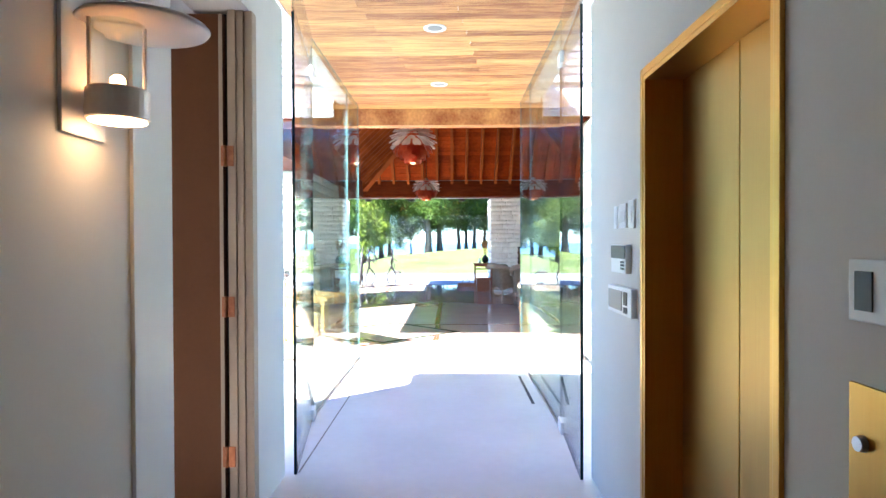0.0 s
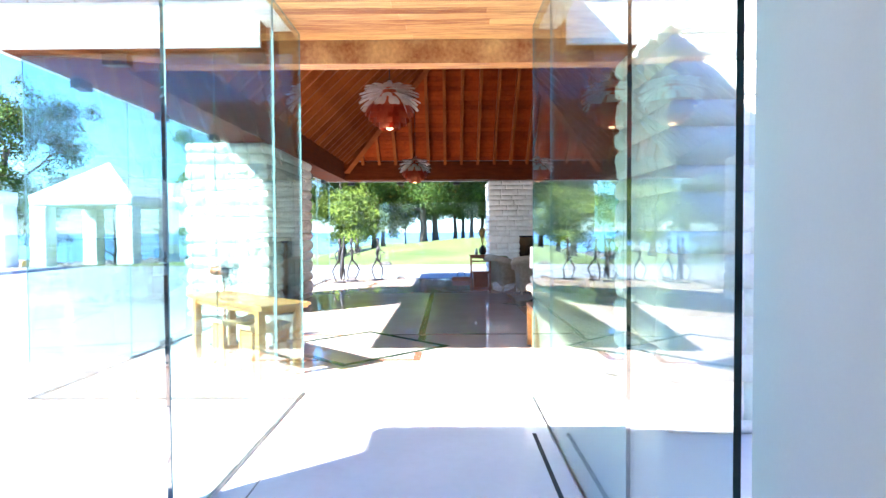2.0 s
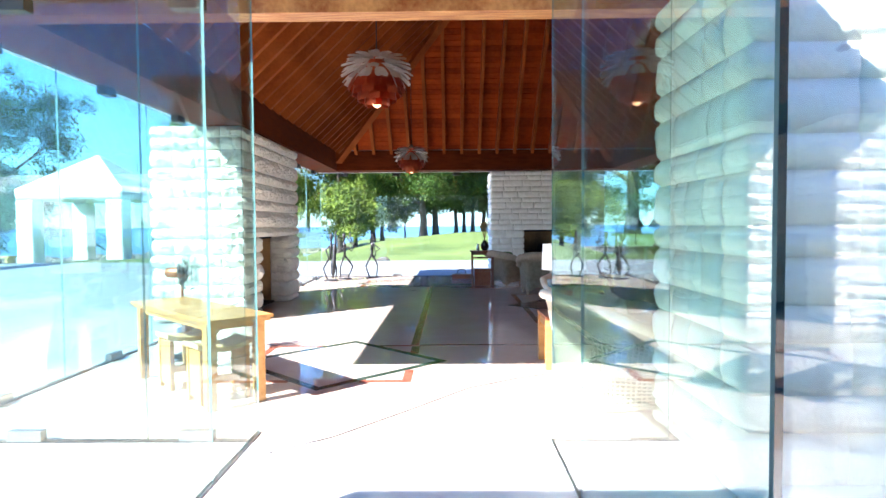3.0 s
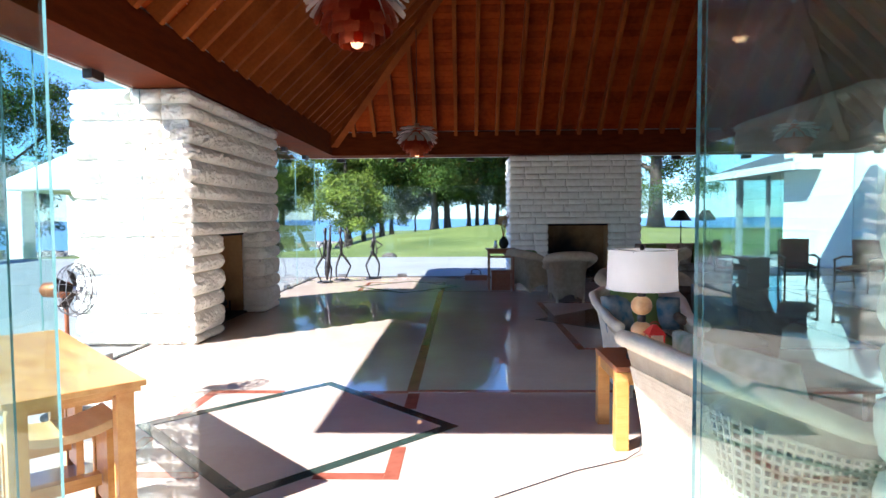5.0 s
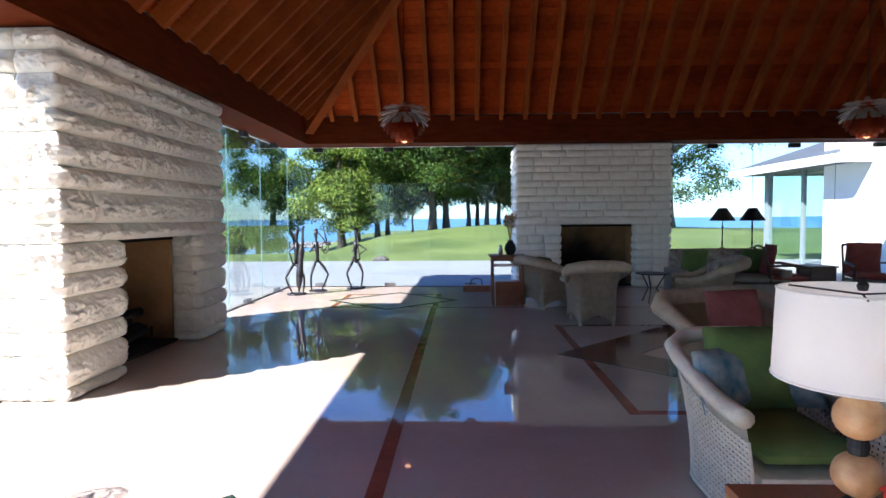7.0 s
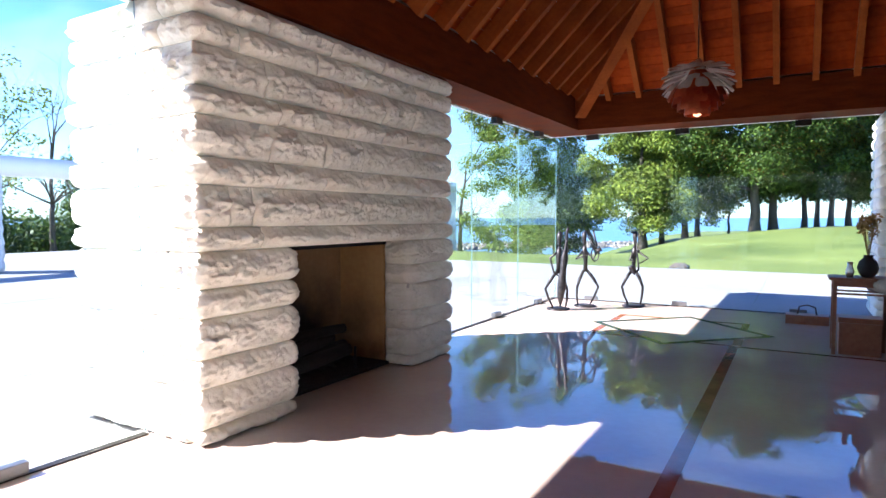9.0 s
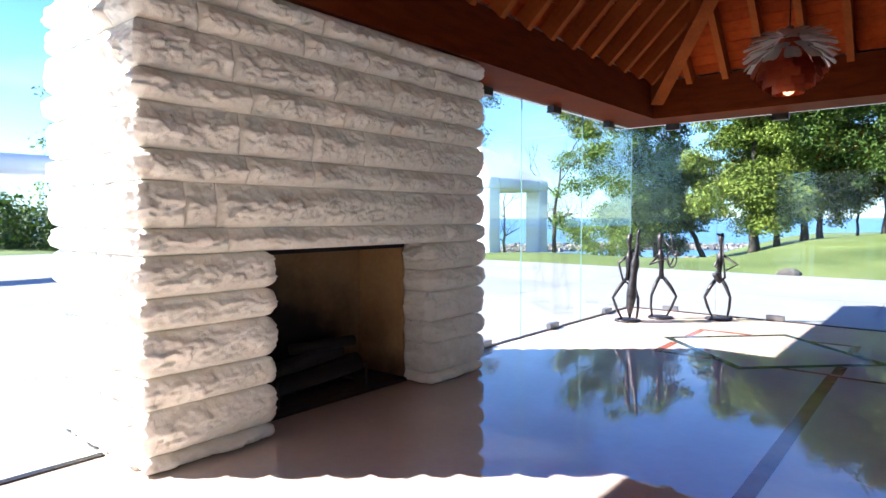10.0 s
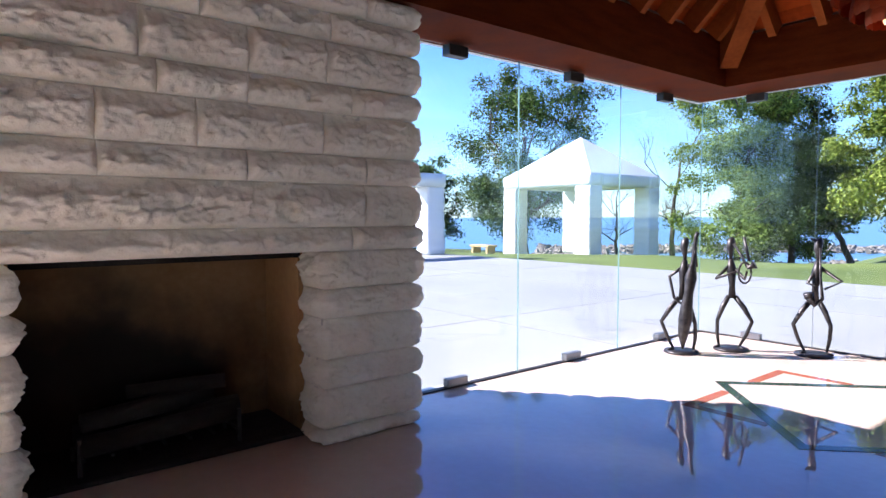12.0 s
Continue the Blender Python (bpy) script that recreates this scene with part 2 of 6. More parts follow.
M_RED = surface("red_painted_tin", (0.52, 0.02, 0.02), 0.3, scale=9, bump=0.03, other=(0.62, 0.05, 0.04))
M_WHITE = surface("white_plastic", (0.78, 0.78, 0.78), 0.35, vary=0.02, bump=0.0)
M_GREY = surface("grey_display", (0.030, 0.038, 0.050), 0.35, vary=0.05, bump=0.0, spec=0.25)
M_PALEGREY = surface("pale_grey_display", (0.24, 0.25, 0.245), 0.3, vary=0.05, bump=0.0)
M_TANBRICK = surface("tan_firebrick", (0.44, 0.225, 0.085), 0.9, scale=2.5, fine=20, bump=0.2, other=(0.58, 0.34, 0.15))
M_BACKBRICK = surface("brown_firebrick", (0.30, 0.15, 0.055), 0.9, scale=2.5, fine=20, bump=0.2, other=(0.42, 0.26, 0.13))
for _m, _at, _r in ((M_BACKBRICK, (1.35, 0.9, 0.0), 1.42), (M_TANBRICK, (1.60, 0.75, 0.0), 1.22)):
    # the lining darkens in a ragged cloud round a point low in the firebox
    _t = _m.node_tree
    _b, _tc, _d, _n = _t.nodes["Principled BSDF"], _t.nodes.new("ShaderNodeTexCoord"), _t.nodes.new("ShaderNodeVectorMath"), _t.nodes.new("ShaderNodeTexNoise")
    _ad, _rm, _mx = _t.nodes.new("ShaderNodeMath"), _t.nodes.new("ShaderNodeMapRange"), _t.nodes.new("ShaderNodeMix")
    _d.operation, _d.inputs[1].default_value = "DISTANCE", _at
    _n.inputs["Scale"].default_value, _n.inputs["Detail"].default_value = 3.0, 5.0
    _ad.operation, _ad.inputs[1].default_value = "MULTIPLY_ADD", 0.7
    _rm.interpolation_type = "SMOOTHSTEP"
    _rm.inputs["From Min"].default_value, _rm.inputs["From Max"].default_value = _r * 0.75, _r * 1.35
    _mx.data_type, _mx.inputs["A"].default_value = "RGBA", (0.014, 0.010, 0.007, 1)
    _old = _b.inputs["Base Color"].links[0].from_socket
    _t.links.new(_tc.outputs["Object"], _d.inputs[0]), _t.links.new(_tc.outputs["Object"], _n.inputs["Vector"])
    _t.links.new(_n.outputs["Fac"], _ad.inputs[0]), _t.links.new(_d.outputs["Value"], _ad.inputs[2])
    _t.links.new(_ad.outputs[0], _rm.inputs["Value"]), _t.links.new(_rm.outputs[0], _mx.inputs["Factor"])
    _t.links.new(_old, _mx.inputs["B"]), _t.links.new(_mx.outputs["Result"], _b.inputs["Base Color"])
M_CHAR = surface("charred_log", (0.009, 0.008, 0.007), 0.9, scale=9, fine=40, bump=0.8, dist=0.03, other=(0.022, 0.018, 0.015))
M_SLATE = surface("grey_roof_slate", (0.07, 0.075, 0.085), 0.7, scale=3, fine=30, bump=0.3, other=(0.13, 0.135, 0.15), objvar=0.2)
# grey includes the shade of the wing's roof on its posts
M_POST = surface("roof_shaded_post", (0.22, 0.26, 0.27), 0.5, vary=0.05, scale=3, fine=50, bump=0.05)
M_FASCIA = surface("white_painted_fascia", (0.80, 0.80, 0.79), 0.5, vary=0.03, scale=2, fine=50, bump=0.05)
M_PAVING = surface("pale_concrete_paving", (0.245, 0.243, 0.235), 0.85, vary=0.06, scale=0.35, fine=9, bump=0.2, dist=0.01, other=(0.305, 0.30, 0.293))
M_GRASS = surface("mown_lawn", (0.060, 0.095, 0.014), 0.9, scale=0.22, fine=7, bump=0.5, dist=0.08, other=(0.155, 0.195, 0.040), detail=8)
M_WATER = surface("lake_water", (0.055, 0.16, 0.27), 0.35, scale=0.05, fine=0.7, bump=0.25, dist=0.25, other=(0.10, 0.23, 0.35), stretch=(1, 1, 1), roughvary=0.05)
M_BARK = surface("grey_brown_bark", (0.055, 0.042, 0.032), 0.9, scale=4, fine=22, bump=0.8, dist=0.03, other=(0.13, 0.105, 0.085), stretch=(3, 3, 0.6))
M_LEAF = leafy("green_leaves", (0.020, 0.050, 0.008), (0.185, 0.275, 0.038))
M_LEAF2 = leafy("yellow_green_leaves", (0.040, 0.080, 0.012), (0.34, 0.41, 0.060))
M_LEAF4 = leafy("pale_green_leaves", (0.075, 0.130, 0.022), (0.27, 0.37, 0.070))
M_LEAF3 = leafy("deep_green_leaves", (0.011, 0.033, 0.007), (0.125, 0.205, 0.030))
M_ROCK = surface("shore_rock", (0.15, 0.13, 0.11), 0.9, scale=3, fine=20, bump=0.5, other=(0.32, 0.28, 0.235), island=0.5)
M_DRY = surface("dried_flowers", (0.34, 0.17, 0.04), 0.8, scale=20, bump=0.1, other=(0.52, 0.32, 0.10), island=0.4)
M_PANE = glass("clear_pane", (0.90, 0.97, 0.962))
M_PANE_THICK = glass("thick_tinted_pane", (0.885, 0.968, 0.96))
M_PANE_SEA = glass("sea_green_pane", (0.80, 0.94, 0.925))
M_PANE_EDGE = surface("dark_glass_edge", (0.006, 0.035, 0.04), 0.1, vary=0.1, bump=0.0)
M_PANE_EDGE2 = surface("pale_glass_edge", (0.12, 0.23, 0.225), 0.15, vary=0.1, bump=0.0)
M_BULB = glow("lit_bulb", (1.0, 0.55, 0.25), 0.7)
M_BULB2 = glow("sconce_bulb", (1.0, 0.42, 0.14), 4.8)
M_LEAF_DOOR = surface("brown_painted_door", (0.125, 0.050, 0.020), 0.5, spec=0.12, vary=0.08, scale=3, fine=50, bump=0.05, dist=0.002)
M_FROST = surface("frosted_glass", (0.80, 0.68, 0.50), 0.5, vary=0.05, bump=0.0)
M_FROST.node_tree.nodes["Principled BSDF"].inputs["Transmission Weight"].default_value = 0.75


# ---- mesh helpers ----
def bm_box(bm, x0, x1, y0, y1, z0, z1, m=None):
    vs = [bm.verts.new(v) for v in ((x0, y0, z0), (x1, y0, z0), (x1, y1, z0), (x0, y1, z0), (x0, y0, z1), (x1, y0, z1), (x1, y1, z1), (x0, y1, z1))]
    for f in ((3, 2, 1, 0), (4, 5, 6, 7), (0, 1, 5, 4), (1, 2, 6, 5), (2, 3, 7, 6), (3, 0, 4, 7)):
        bm.faces.new([vs[i] for i in f])
    if m is not None:
        for v in vs:
            v.co = m @ v.co
    return vs


def box(x0, x1, y0, y1, z0, z1, m=None, bevel=0.0, seg=2):
    bm = bmesh.new()
    bm_box(bm, x0, x1, y0, y1, z0, z1, m)
    if bevel:
        bmesh.ops.bevel(bm, geom=bm.edges[:], offset=bevel, segments=seg, affect="EDGES", profile=0.7)
    return bm


def prism(corners, y0, y1, axis="y"):
    """Extrudes a polygon of (a, z) along y, or of (a, z) along x."""
    bm = bmesh.new()
    put = (lambda a, z, d: (a, d, z)) if axis == "y" else (lambda a, z, d: (d, a, z))
    A = [bm.verts.new(put(a, z, y0)) for a, z in corners]
    B = [bm.verts.new(put(a, z, y1)) for a, z in corners]
    n = len(corners)
    bm.faces.new(A), bm.faces.new(B[::-1])
    for i in range(n):
        bm.faces.new((A[i], B[i], B[(i + 1) % n], A[(i + 1) % n]))
    bmesh.ops.recalc_face_normals(bm, faces=bm.faces[:])
    return bm


def bm_tube(bm, pts, r, n=8, cap=True):
    """A round bar through pts; r is one radius or one for each point."""
    pts = [Vector(p) for p in pts]
    rs = r if isinstance(r, (list, tuple)) else [r] * len(pts)
    rings, side = [], None
    for i, p in enumerate(pts):
        d = (pts[min(i + 1, len(pts) - 1)] - pts[max(i - 1, 0)]).normalized()
        if side is None:
            side = d.orthogonal().normalized()
        side = (side - d * side.dot(d)).normalized()
        up = d.cross(side)
        rings.append([bm.verts.new(p + (side * math.cos(a) + up * math.sin(a)) * rs[i]) for a in (2 * math.pi * k / n for k in range(n))])
    for a, b in zip(rings, rings[1:]):
        for k in range(n):
            bm.faces.new((a[k], a[(k + 1) % n], b[(k + 1) % n], b[k]))
    if cap:
        bm.faces.new(rings[0][::-1]), bm.faces.new(rings[-1])


def tube(pts, r, n=8):
    bm = bmesh.new()
    bm_tube(bm, pts, r, n)
    return bm


def lathe(profile, n=20, at=(0, 0, 0), cap=True):
    """A turned body from (radius, height) pairs, bottom up."""
    return tube([(at[0], at[1], at[2] + z + i * 1e-5) for i, (_, z) in enumerate(profile)], [max(r, 0.001) for r, _ in profile], n)


def cushion(sx, sy, sz, m=None, n=8, puff=2.6):
    """A soft pillow or seat pad of that size about its centre."""
    bm = bmesh.new()
    bmesh.ops.create_cube(bm, size=2.0)
    bmesh.ops.subdivide_edges(bm, edges=bm.edges[:], cuts=n - 2, use_grid_fill=True)
    for v in bm.verts:
        x, y, z = v.co
        e = max(abs(x), abs(y))
        k = 1 - 0.75 * e ** (puff * 1.6)
        w = 1 - 0.06 * (1 - abs(z)) * 0
        v.co = Vector((x * sx / 2 * w, y * sy / 2 * w, z * sz / 2 * max(k, 0.18)))
        v.co += v.co.normalized() * 0.006 * noise.noise(v.co * 9)
    if m is not None:
        bmesh.ops.transform(bm, matrix=m, verts=bm.verts[:])
    return bm


def smooth(bm):
    for f in bm.faces:
        f.smooth = True
    return bm


def mesh_of(name, bm, material, second=None):
    me = bpy.data.meshes.new(name)
    bm.normal_update()
    bm.to_mesh(me)
    bm.free()
    me.materials.append(material)
    if second:
        me.materials.append(second)
    return me


def part(name, bm, material, parent=None, label="", second=None):
    ob = new(name, mesh_of(name, bm, material, second))
    if parent is not None:
        ob.parent = parent
    return tagged(ob, label)


def thing(name, label, category, m=None, group="", kind=""):
    """An Empty at the thing's base, which parents its parts."""
    ob = new(name)
    ob.empty_display_size = 0.1
    if m is not None:
        ob.matrix_basis = m
    return tagged(ob, label, category, group, kind)


def structure(name, bm, material, label, category):
    return tagged(part(name, bm, material), label, category, kind="structure")


# ---- the plan, in metres ----
CX, CY = 3.5, 14.2              # middle of the pavilion
GX0, GX1, GY0, GY1 = -3.34, 10.34, 7.2, 20.98      # its glass walls
BEAM_W, SOFFIT, OVER = 0.6, 3.08, 0.17
PX0, PX1 = -0.92, 1.18          # the passage's glass walls
HALL_L, HALL_R, HALL_END = -0.79, 1.18, 3.2
PASS_CEIL, PASS_END = 3.3, 7.6
WATER_Z = -2.7


def smoothstep(a, b, v):
    v = min(max((v - a) / (b - a), 0), 1)
    return v * v * (3 - 2 * v)


def shore_radius(th):
    """Distance of the water's edge from the pavilion; th in degrees to the left of the view ahead."""
    return 66 + 34 * (1 - smoothstep(-8, 22, th)) + 4 * math.sin(th * 0.21) + 90 * smoothstep(62, 85, abs(th))


def ground_z(x, y):
    dx, dy = x - 0.5, y - 8
    r, th = math.hypot(dx, dy), math.degrees(math.atan2(-dx, dy))
    z = -0.10 - 0.30 * smoothstep(8, 32, -x) * smoothstep(20, 34, y)
    z += 1.05 * math.exp(-((x - 3) / (8 if x < 3 else 16)) ** 2 - ((y - 52) / 13) ** 2) * smoothstep(29.5, 40, y)
    z += 0.45 * math.exp(-((x - 20) / 14) ** 2 - ((y - 60) / 16) ** 2)
    z += 0.05 * noise.noise(Vector((x * 0.08, y * 0.08, 0))) * smoothstep(30, 36, r)
    z -= 2.4 * smoothstep(30, 66, r) * smoothstep(8, 24, th) * (1 - 0.6 * smoothstep(30, 50, th)) * (1 - smoothstep(60, 85, th))
    z -= 0.85 * smoothstep(26, 46, r) * smoothstep(7, 14, th) * (1 - smoothstep(18, 27, th))
    s = shore_radius(th)
    return z - 9 * smoothstep(s - 5, s + 16, r)


# ---- ground, terrace, water ----
def polar_sheet(name, height, material, radii, step, label, category):
    bm = bmesh.new()
    n = int(360 / step)
    rings = []
    for r in radii:
        ring = []
        for k in range(n):
            a = math.radians(k * step)
            x, y = 0.5 + r * math.sin(a), 8 + r * math.cos(a)
            ring.append(bm.verts.new((x, y, height(x, y))))
        rings.append(ring)
    c = bm.verts.new((0.5, 8, height(0.5, 8)))
    for k in range(n):
        bm.faces.new((c, rings[0][(k + 1) % n], rings[0][k]))
        for a, b in zip(rings, rings[1:]):
            bm.faces.new((a[k], a[(k + 1) % n], b[(k + 1) % n], b[k]))
    bmesh.ops.recalc_face_normals(bm, faces=bm.faces[:])
    if sum(f.normal.z for f in bm.faces) < 0:
        bmesh.ops.reverse_faces(bm, faces=bm.faces[:])
    return structure(name, smooth(bm), material, label, category)


polar_sheet("ground", ground_z, M_GRASS, [4, 12, 18, 21, 23, 25, 27, 29, 31, 34, 37, 40, 43, 46, 49, 52, 55, 58, 61, 64, 67, 70, 73, 77, 82, 88, 94, 100, 108, 120, 150, 180, 220, 400, 1200, 4500], 2.5,
            "sunlit mown green lawn sloping down to the lake", "lawn")
polar_sheet("water", lambda x, y: WATER_Z, M_WATER, [50, 62, 75, 90, 120, 180, 300, 600, 1200, 2500, 4800], 5, "open blue lake water reaching the horizon", "lake")

bm = box(-30, 30, -25, 29.5, -0.4, -0.03)
structure("pavement", bm, M_PAVING, "pale sunlit concrete terrace round the house", "terrace")
bm = bmesh.new()
for y in (24.5, 27.0):
    bm_box(bm, -29, 28, y - 0.01, y + 0.01, -0.034, -0.027)
for x in (-6, -12, -18, -24, 0, 6):
    bm_box(bm, x - 0.01, x + 0.01, 22.5, 29.4, -0.034, -0.0265)
for x in (-6, -12, -18, -24):
    bm_box(bm, x - 0.01, x + 0.01, 4, 22.4, -0.034, -0.0265)
for y in (9.5, 14.5, 19.5):
    bm_box(bm, -29, -3.6, y - 0.01, y + 0.01, -0.034, -0.027)
structure("pavement_joint", bm, M_SAWCUT, "thin saw-cut joints in the concrete terrace", "joint")

# ---- floor ----
bm = box(HALL_L - 3.0, HALL_R + 2.2, -4, GY0 - 0.003, -0.3, 0)
structure("floor_hall", bm, M_FLOOR_HALL, "pale polished stone floor of hall and passage", "floor")
bm = box(GX0 - 0.12, GX1 + 0.12, GY0, GY1 + 0.12, -0.3, 0)
structure("floor", bm, M_FLOOR, "polished cream marble floor mirroring windows and sky", "floor")
bm = bmesh.new()
bm_box(bm, PX0 - 1.3, PX1 + 1.2, GY0 - 0.012, GY0 + 0.008, -0.01, 0.0015)
bm_box(bm, PX0 + 0.2, PX0 + 0.212, 3.4, GY0 - 0.02, -0.01, 0.0015)
structure("floor_joint", bm, M_JOINT, "fine dark joints between marble slabs", "joint")


def strip(bm, a, b, w, z):
    a, b = Vector((*a, 0)), Vector((*b, 0))
    d = (b - a).normalized()
    n = Vector((-d.y, d.x, 0)) * w / 2
    vs = [bm.verts.new(p + Vector((0, 0, z))) for p in (a - n, b - n, b + n, a + n)]
    lo = [bm.verts.new(v.co - Vector((0, 0, 0.02))) for v in vs]
    bm.faces.new(vs)
    for i in range(4):
        bm.faces.new((vs[i], lo[i], lo[(i + 1) % 4], vs[(i + 1) % 4]))


def diamond(cx, cy, h, w, z, material, label):
    bm = bmesh.new()
    o, i = [(cx - h, cy), (cx, cy - h), (cx + h, cy), (cx, cy + h)], h - w * 1.414
    n = [(cx - i, cy), (cx, cy - i), (cx + i, cy), (cx, cy + i)]
    O, I = [bm.verts.new((*p, z)) for p in o], [bm.verts.new((*p, z)) for p in n]
    OL, IL = [bm.verts.new((*p, z - 0.02)) for p in o], [bm.verts.new((*p, z - 0.02)) for p in n]
    for k in range(4):
        j = (k + 1) % 4
        bm.faces.new((O[k], O[j], I[j], I[k]))
        bm.faces.new((O[j], O[k], OL[k], OL[j])), bm.faces.new((I[k], I[j], IL[j], IL[k]))
    bmesh.ops.recalc_face_normals(bm, faces=bm.faces[:])
    return structure("floor_inlay", bm, material, label, "floor inlay")


for sx in (-1, 1):
    for sy in (-1, 1):
        diamond(CX + sx * 4.25, CY + sy * 4.52, 1.19, 0.085, 0.004, M_GREEN_MARBLE, "dark green marble diamond band set in the floor")
RX0, RX1, RY0, RY1 = 0.03, 6.97, 10.58, 17.82
bm = bmesh.new()
strip(bm, (RX0, RY0 - 0.035), (RX0, RY1 + 0.035), 0.10, 0.002)
strip(bm, (RX1, RY0 - 0.035), (RX1, RY1 + 0.035), 0.10, 0.002)
structure("floor_inlay", bm, M_RED_MARBLE, "dark red marble band running along the floor", "floor inlay")
bm = bmesh.new()
strip(bm, (RX0 + 0.053, RY0), (RX1 - 0.053, RY0), 0.07, 0.002)
strip(bm, (RX0 + 0.053, RY1), (RX1 - 0.053, RY1), 0.07, 0.002)
structure("floor_inlay", bm, M_RED_MARBLE, "thin red marble band crossing the floor", "floor inlay")
# the corners of a red square that look out from behind each diamond
for sx in (-1, 1):
    for sy in (-1, 1):
        cx, cy = CX + sx * 4.25, CY + sy * 4.52
        bm = bmesh.new()
        for qx in (-1, 1):
            for qy in (-1, 1):
                inner = qx == -sx and qy == -sy
                x, y = cx + qx * (0.80 if qx == -sx else 0.96), cy + qy * 0.86
                h = 1.19 + 0.01
                w = 0.09 if not inner else 0.10
                lx, ly = h - abs(y - cy), h - abs(x - cx)
                gap = 0.053 if inner else 0.0
                strip(bm, (x, y - qy * (0.04 if inner else -w / 2)), (x, cy + qy * ly), w, 0.002)
                strip(bm, (x - qx * (w / 2 + 0.001), y), (cx + qx * lx, y), 0.07 if inner else w, 0.002)
        structure("floor_inlay", bm, M_RED_MARBLE, "short red marble corner bands round the diamond", "floor inlay")
bm = bmesh.new()
for a, b in (((1.83, 12.25), (1.83, 16.15)), ((5.2, 12.25), (5.2, 16.15))):
    strip(bm, a, b, 0.09, 0.002)
for y in (12.30, 16.10):
    strip(bm, (1.88, y), (5.15, y), 0.09, 0.002)
structure("floor_inlay", bm, M_RED_MARBLE, "red marble square band in the middle of the floor", "floor inlay")
diamond(CX, CY + 0.1, 1.95, 0.09, 0.006, M_GREEN_MARBLE, "large dark green marble diamond band in the floor")
diamond(CX, CY + 0.1, 1.95 - 0.128, 0.51, 0.006, M_BROWN_MARBLE, "broad red-brown marble field inside the large diamond")
diamond(CX, CY + 0.1, 1.10, 0.028, 0.006, M_GREEN_MARBLE, "thin dark green line round the diamond's middle")


# ---- stone masonry ----
def stone(sx, sy, sz, seed, fine, puff, rough, bare):
    """A rock-faced block about its centre. bare: which of its sides -x, +x, -y, +y show; these bulge, are pitted and draw in at the joints."""
    bm = bmesh.new()
    rnd = random.Random(seed)
    off = Vector((rnd.uniform(0, 99), rnd.uniform(0, 99), rnd.uniform(0, 99)))
    lim = (max(3, int(sx / fine)), max(2, int(sy / fine)), max(4, int(sz / fine * 1.25)))
    tilt = rnd.uniform(-0.35, 0.35)
    verts = {}

    def ease(d):
        d = min(d / 0.036, 1)
        return d * d * (3 - 2 * d)

    def vert(i, j, k):
        key = (i, j, k)
        if key not in verts:
            u, v, w = 2 * i / lim[0] - 1, 2 * j / lim[1] - 1, 2 * k / lim[2] - 1
            p = Vector((u * sx / 2, v * sy / 2, w * sz / 2))
            c = p + off
            # the ridge where the pitched upper and lower faces meet wanders along the block
            ridge = 0.12 + tilt * 0.4 + 0.34 * noise.noise(Vector((c.x * 5, c.y * 5, off.z))) + 0.26 * noise.noise(Vector((c.x * 19, c.y * 19, c.z * 7)))
            ridge = min(max(ridge, -0.5), 0.62)
            bed = (1 - abs(w) ** 2.8) ** 0.6
            pitch = 1 - 0.80 * (w - ridge) / (1 - ridge) if w > ridge else 1 - 0.22 * (ridge - w) / (1 + ridge)
            # split facets: each cell of broken rock leans its own way
            g = Vector((c.x * 7.5, c.y * 7.5, c.z * 14))
            cell = noise.voronoi(g)
            lean = noise.noise_vector(cell[1][0] * 3.7)
            h = Vector((c.x * 20, c.y * 20, c.z * 38))
            chip = noise.voronoi(h)
            n1 = 0.9 * (g - cell[1][0]).dot(lean) + 0.30 * lean.x + 0.55 * (h - chip[1][0]).dot(noise.noise_vector(chip[1][0] * 2.9)) + 0.55 * noise.noise(c * 4.0) + 0.10 * noise.noise(c * 38)
            q = p.copy()
            su, sv = ease((1 - abs(u)) * sx / 2), ease((1 - abs(v)) * sy / 2)
            ex = (u == -1 and bare[0]) or (u == 1 and bare[1])
            ey = (v == -1 and bare[2]) or (v == 1 and bare[3])
            corner = ex and ey
            if ex:
                q.x += u * (bed * puff * (0.7 if corner else (0.45 + 0.45 * sv) * pitch) + n1 * rough * bed * (0.45 if corner else 0.1 + 0.9 * sv))
            if ey:
                end = 1 if (u < 0 and bare[0]) or (u > 0 and bare[1]) else 0
                side = max(su, end)
                q.y += v * (bed * puff * (0.7 if corner else (0.32 + 0.68 * side) * (pitch if not end else 0.5 + 0.5 * pitch)) + n1 * rough * bed * (0.45 if corner else (0.1 + 0.9 * su)))
            verts[key] = bm.verts.new(q)
        return verts[key]

    def face(fn, a, b):
        for i in range(a):
            for j in range(b):
                bm.faces.new((fn(i, j), fn(i + 1, j), fn(i + 1, j + 1), fn(i, j + 1)))
    X, Y, Z = lim
    face(lambda i, k: vert(i, 0, k), X, Z)
    face(lambda i, k: vert(X - i, Y, k), X, Z)
    face(lambda j, k: vert(X, j, k), Y, Z), face(lambda j, k: vert(0, Y - j, k), Y, Z)
    face(lambda i, j: vert(i, j, Z), X, Y), face(lambda i, j: vert(i, Y - j, 0), X, Y)
    for f in bm.faces:
        f.smooth = True
    return bm


def lay_course(x0, x1, rnd, lo, hi, first):
    """Cuts a stretch into block lengths."""
    cuts, a = [x0], x0
    step = first
    while x1 - a > hi * 1.35:
        a += step if step else rnd.uniform(lo, hi)
        cuts.append(a)
        step = None
    if x1 - a > hi:
        cuts.append((a + x1) / 2)
    return cuts + [x1]


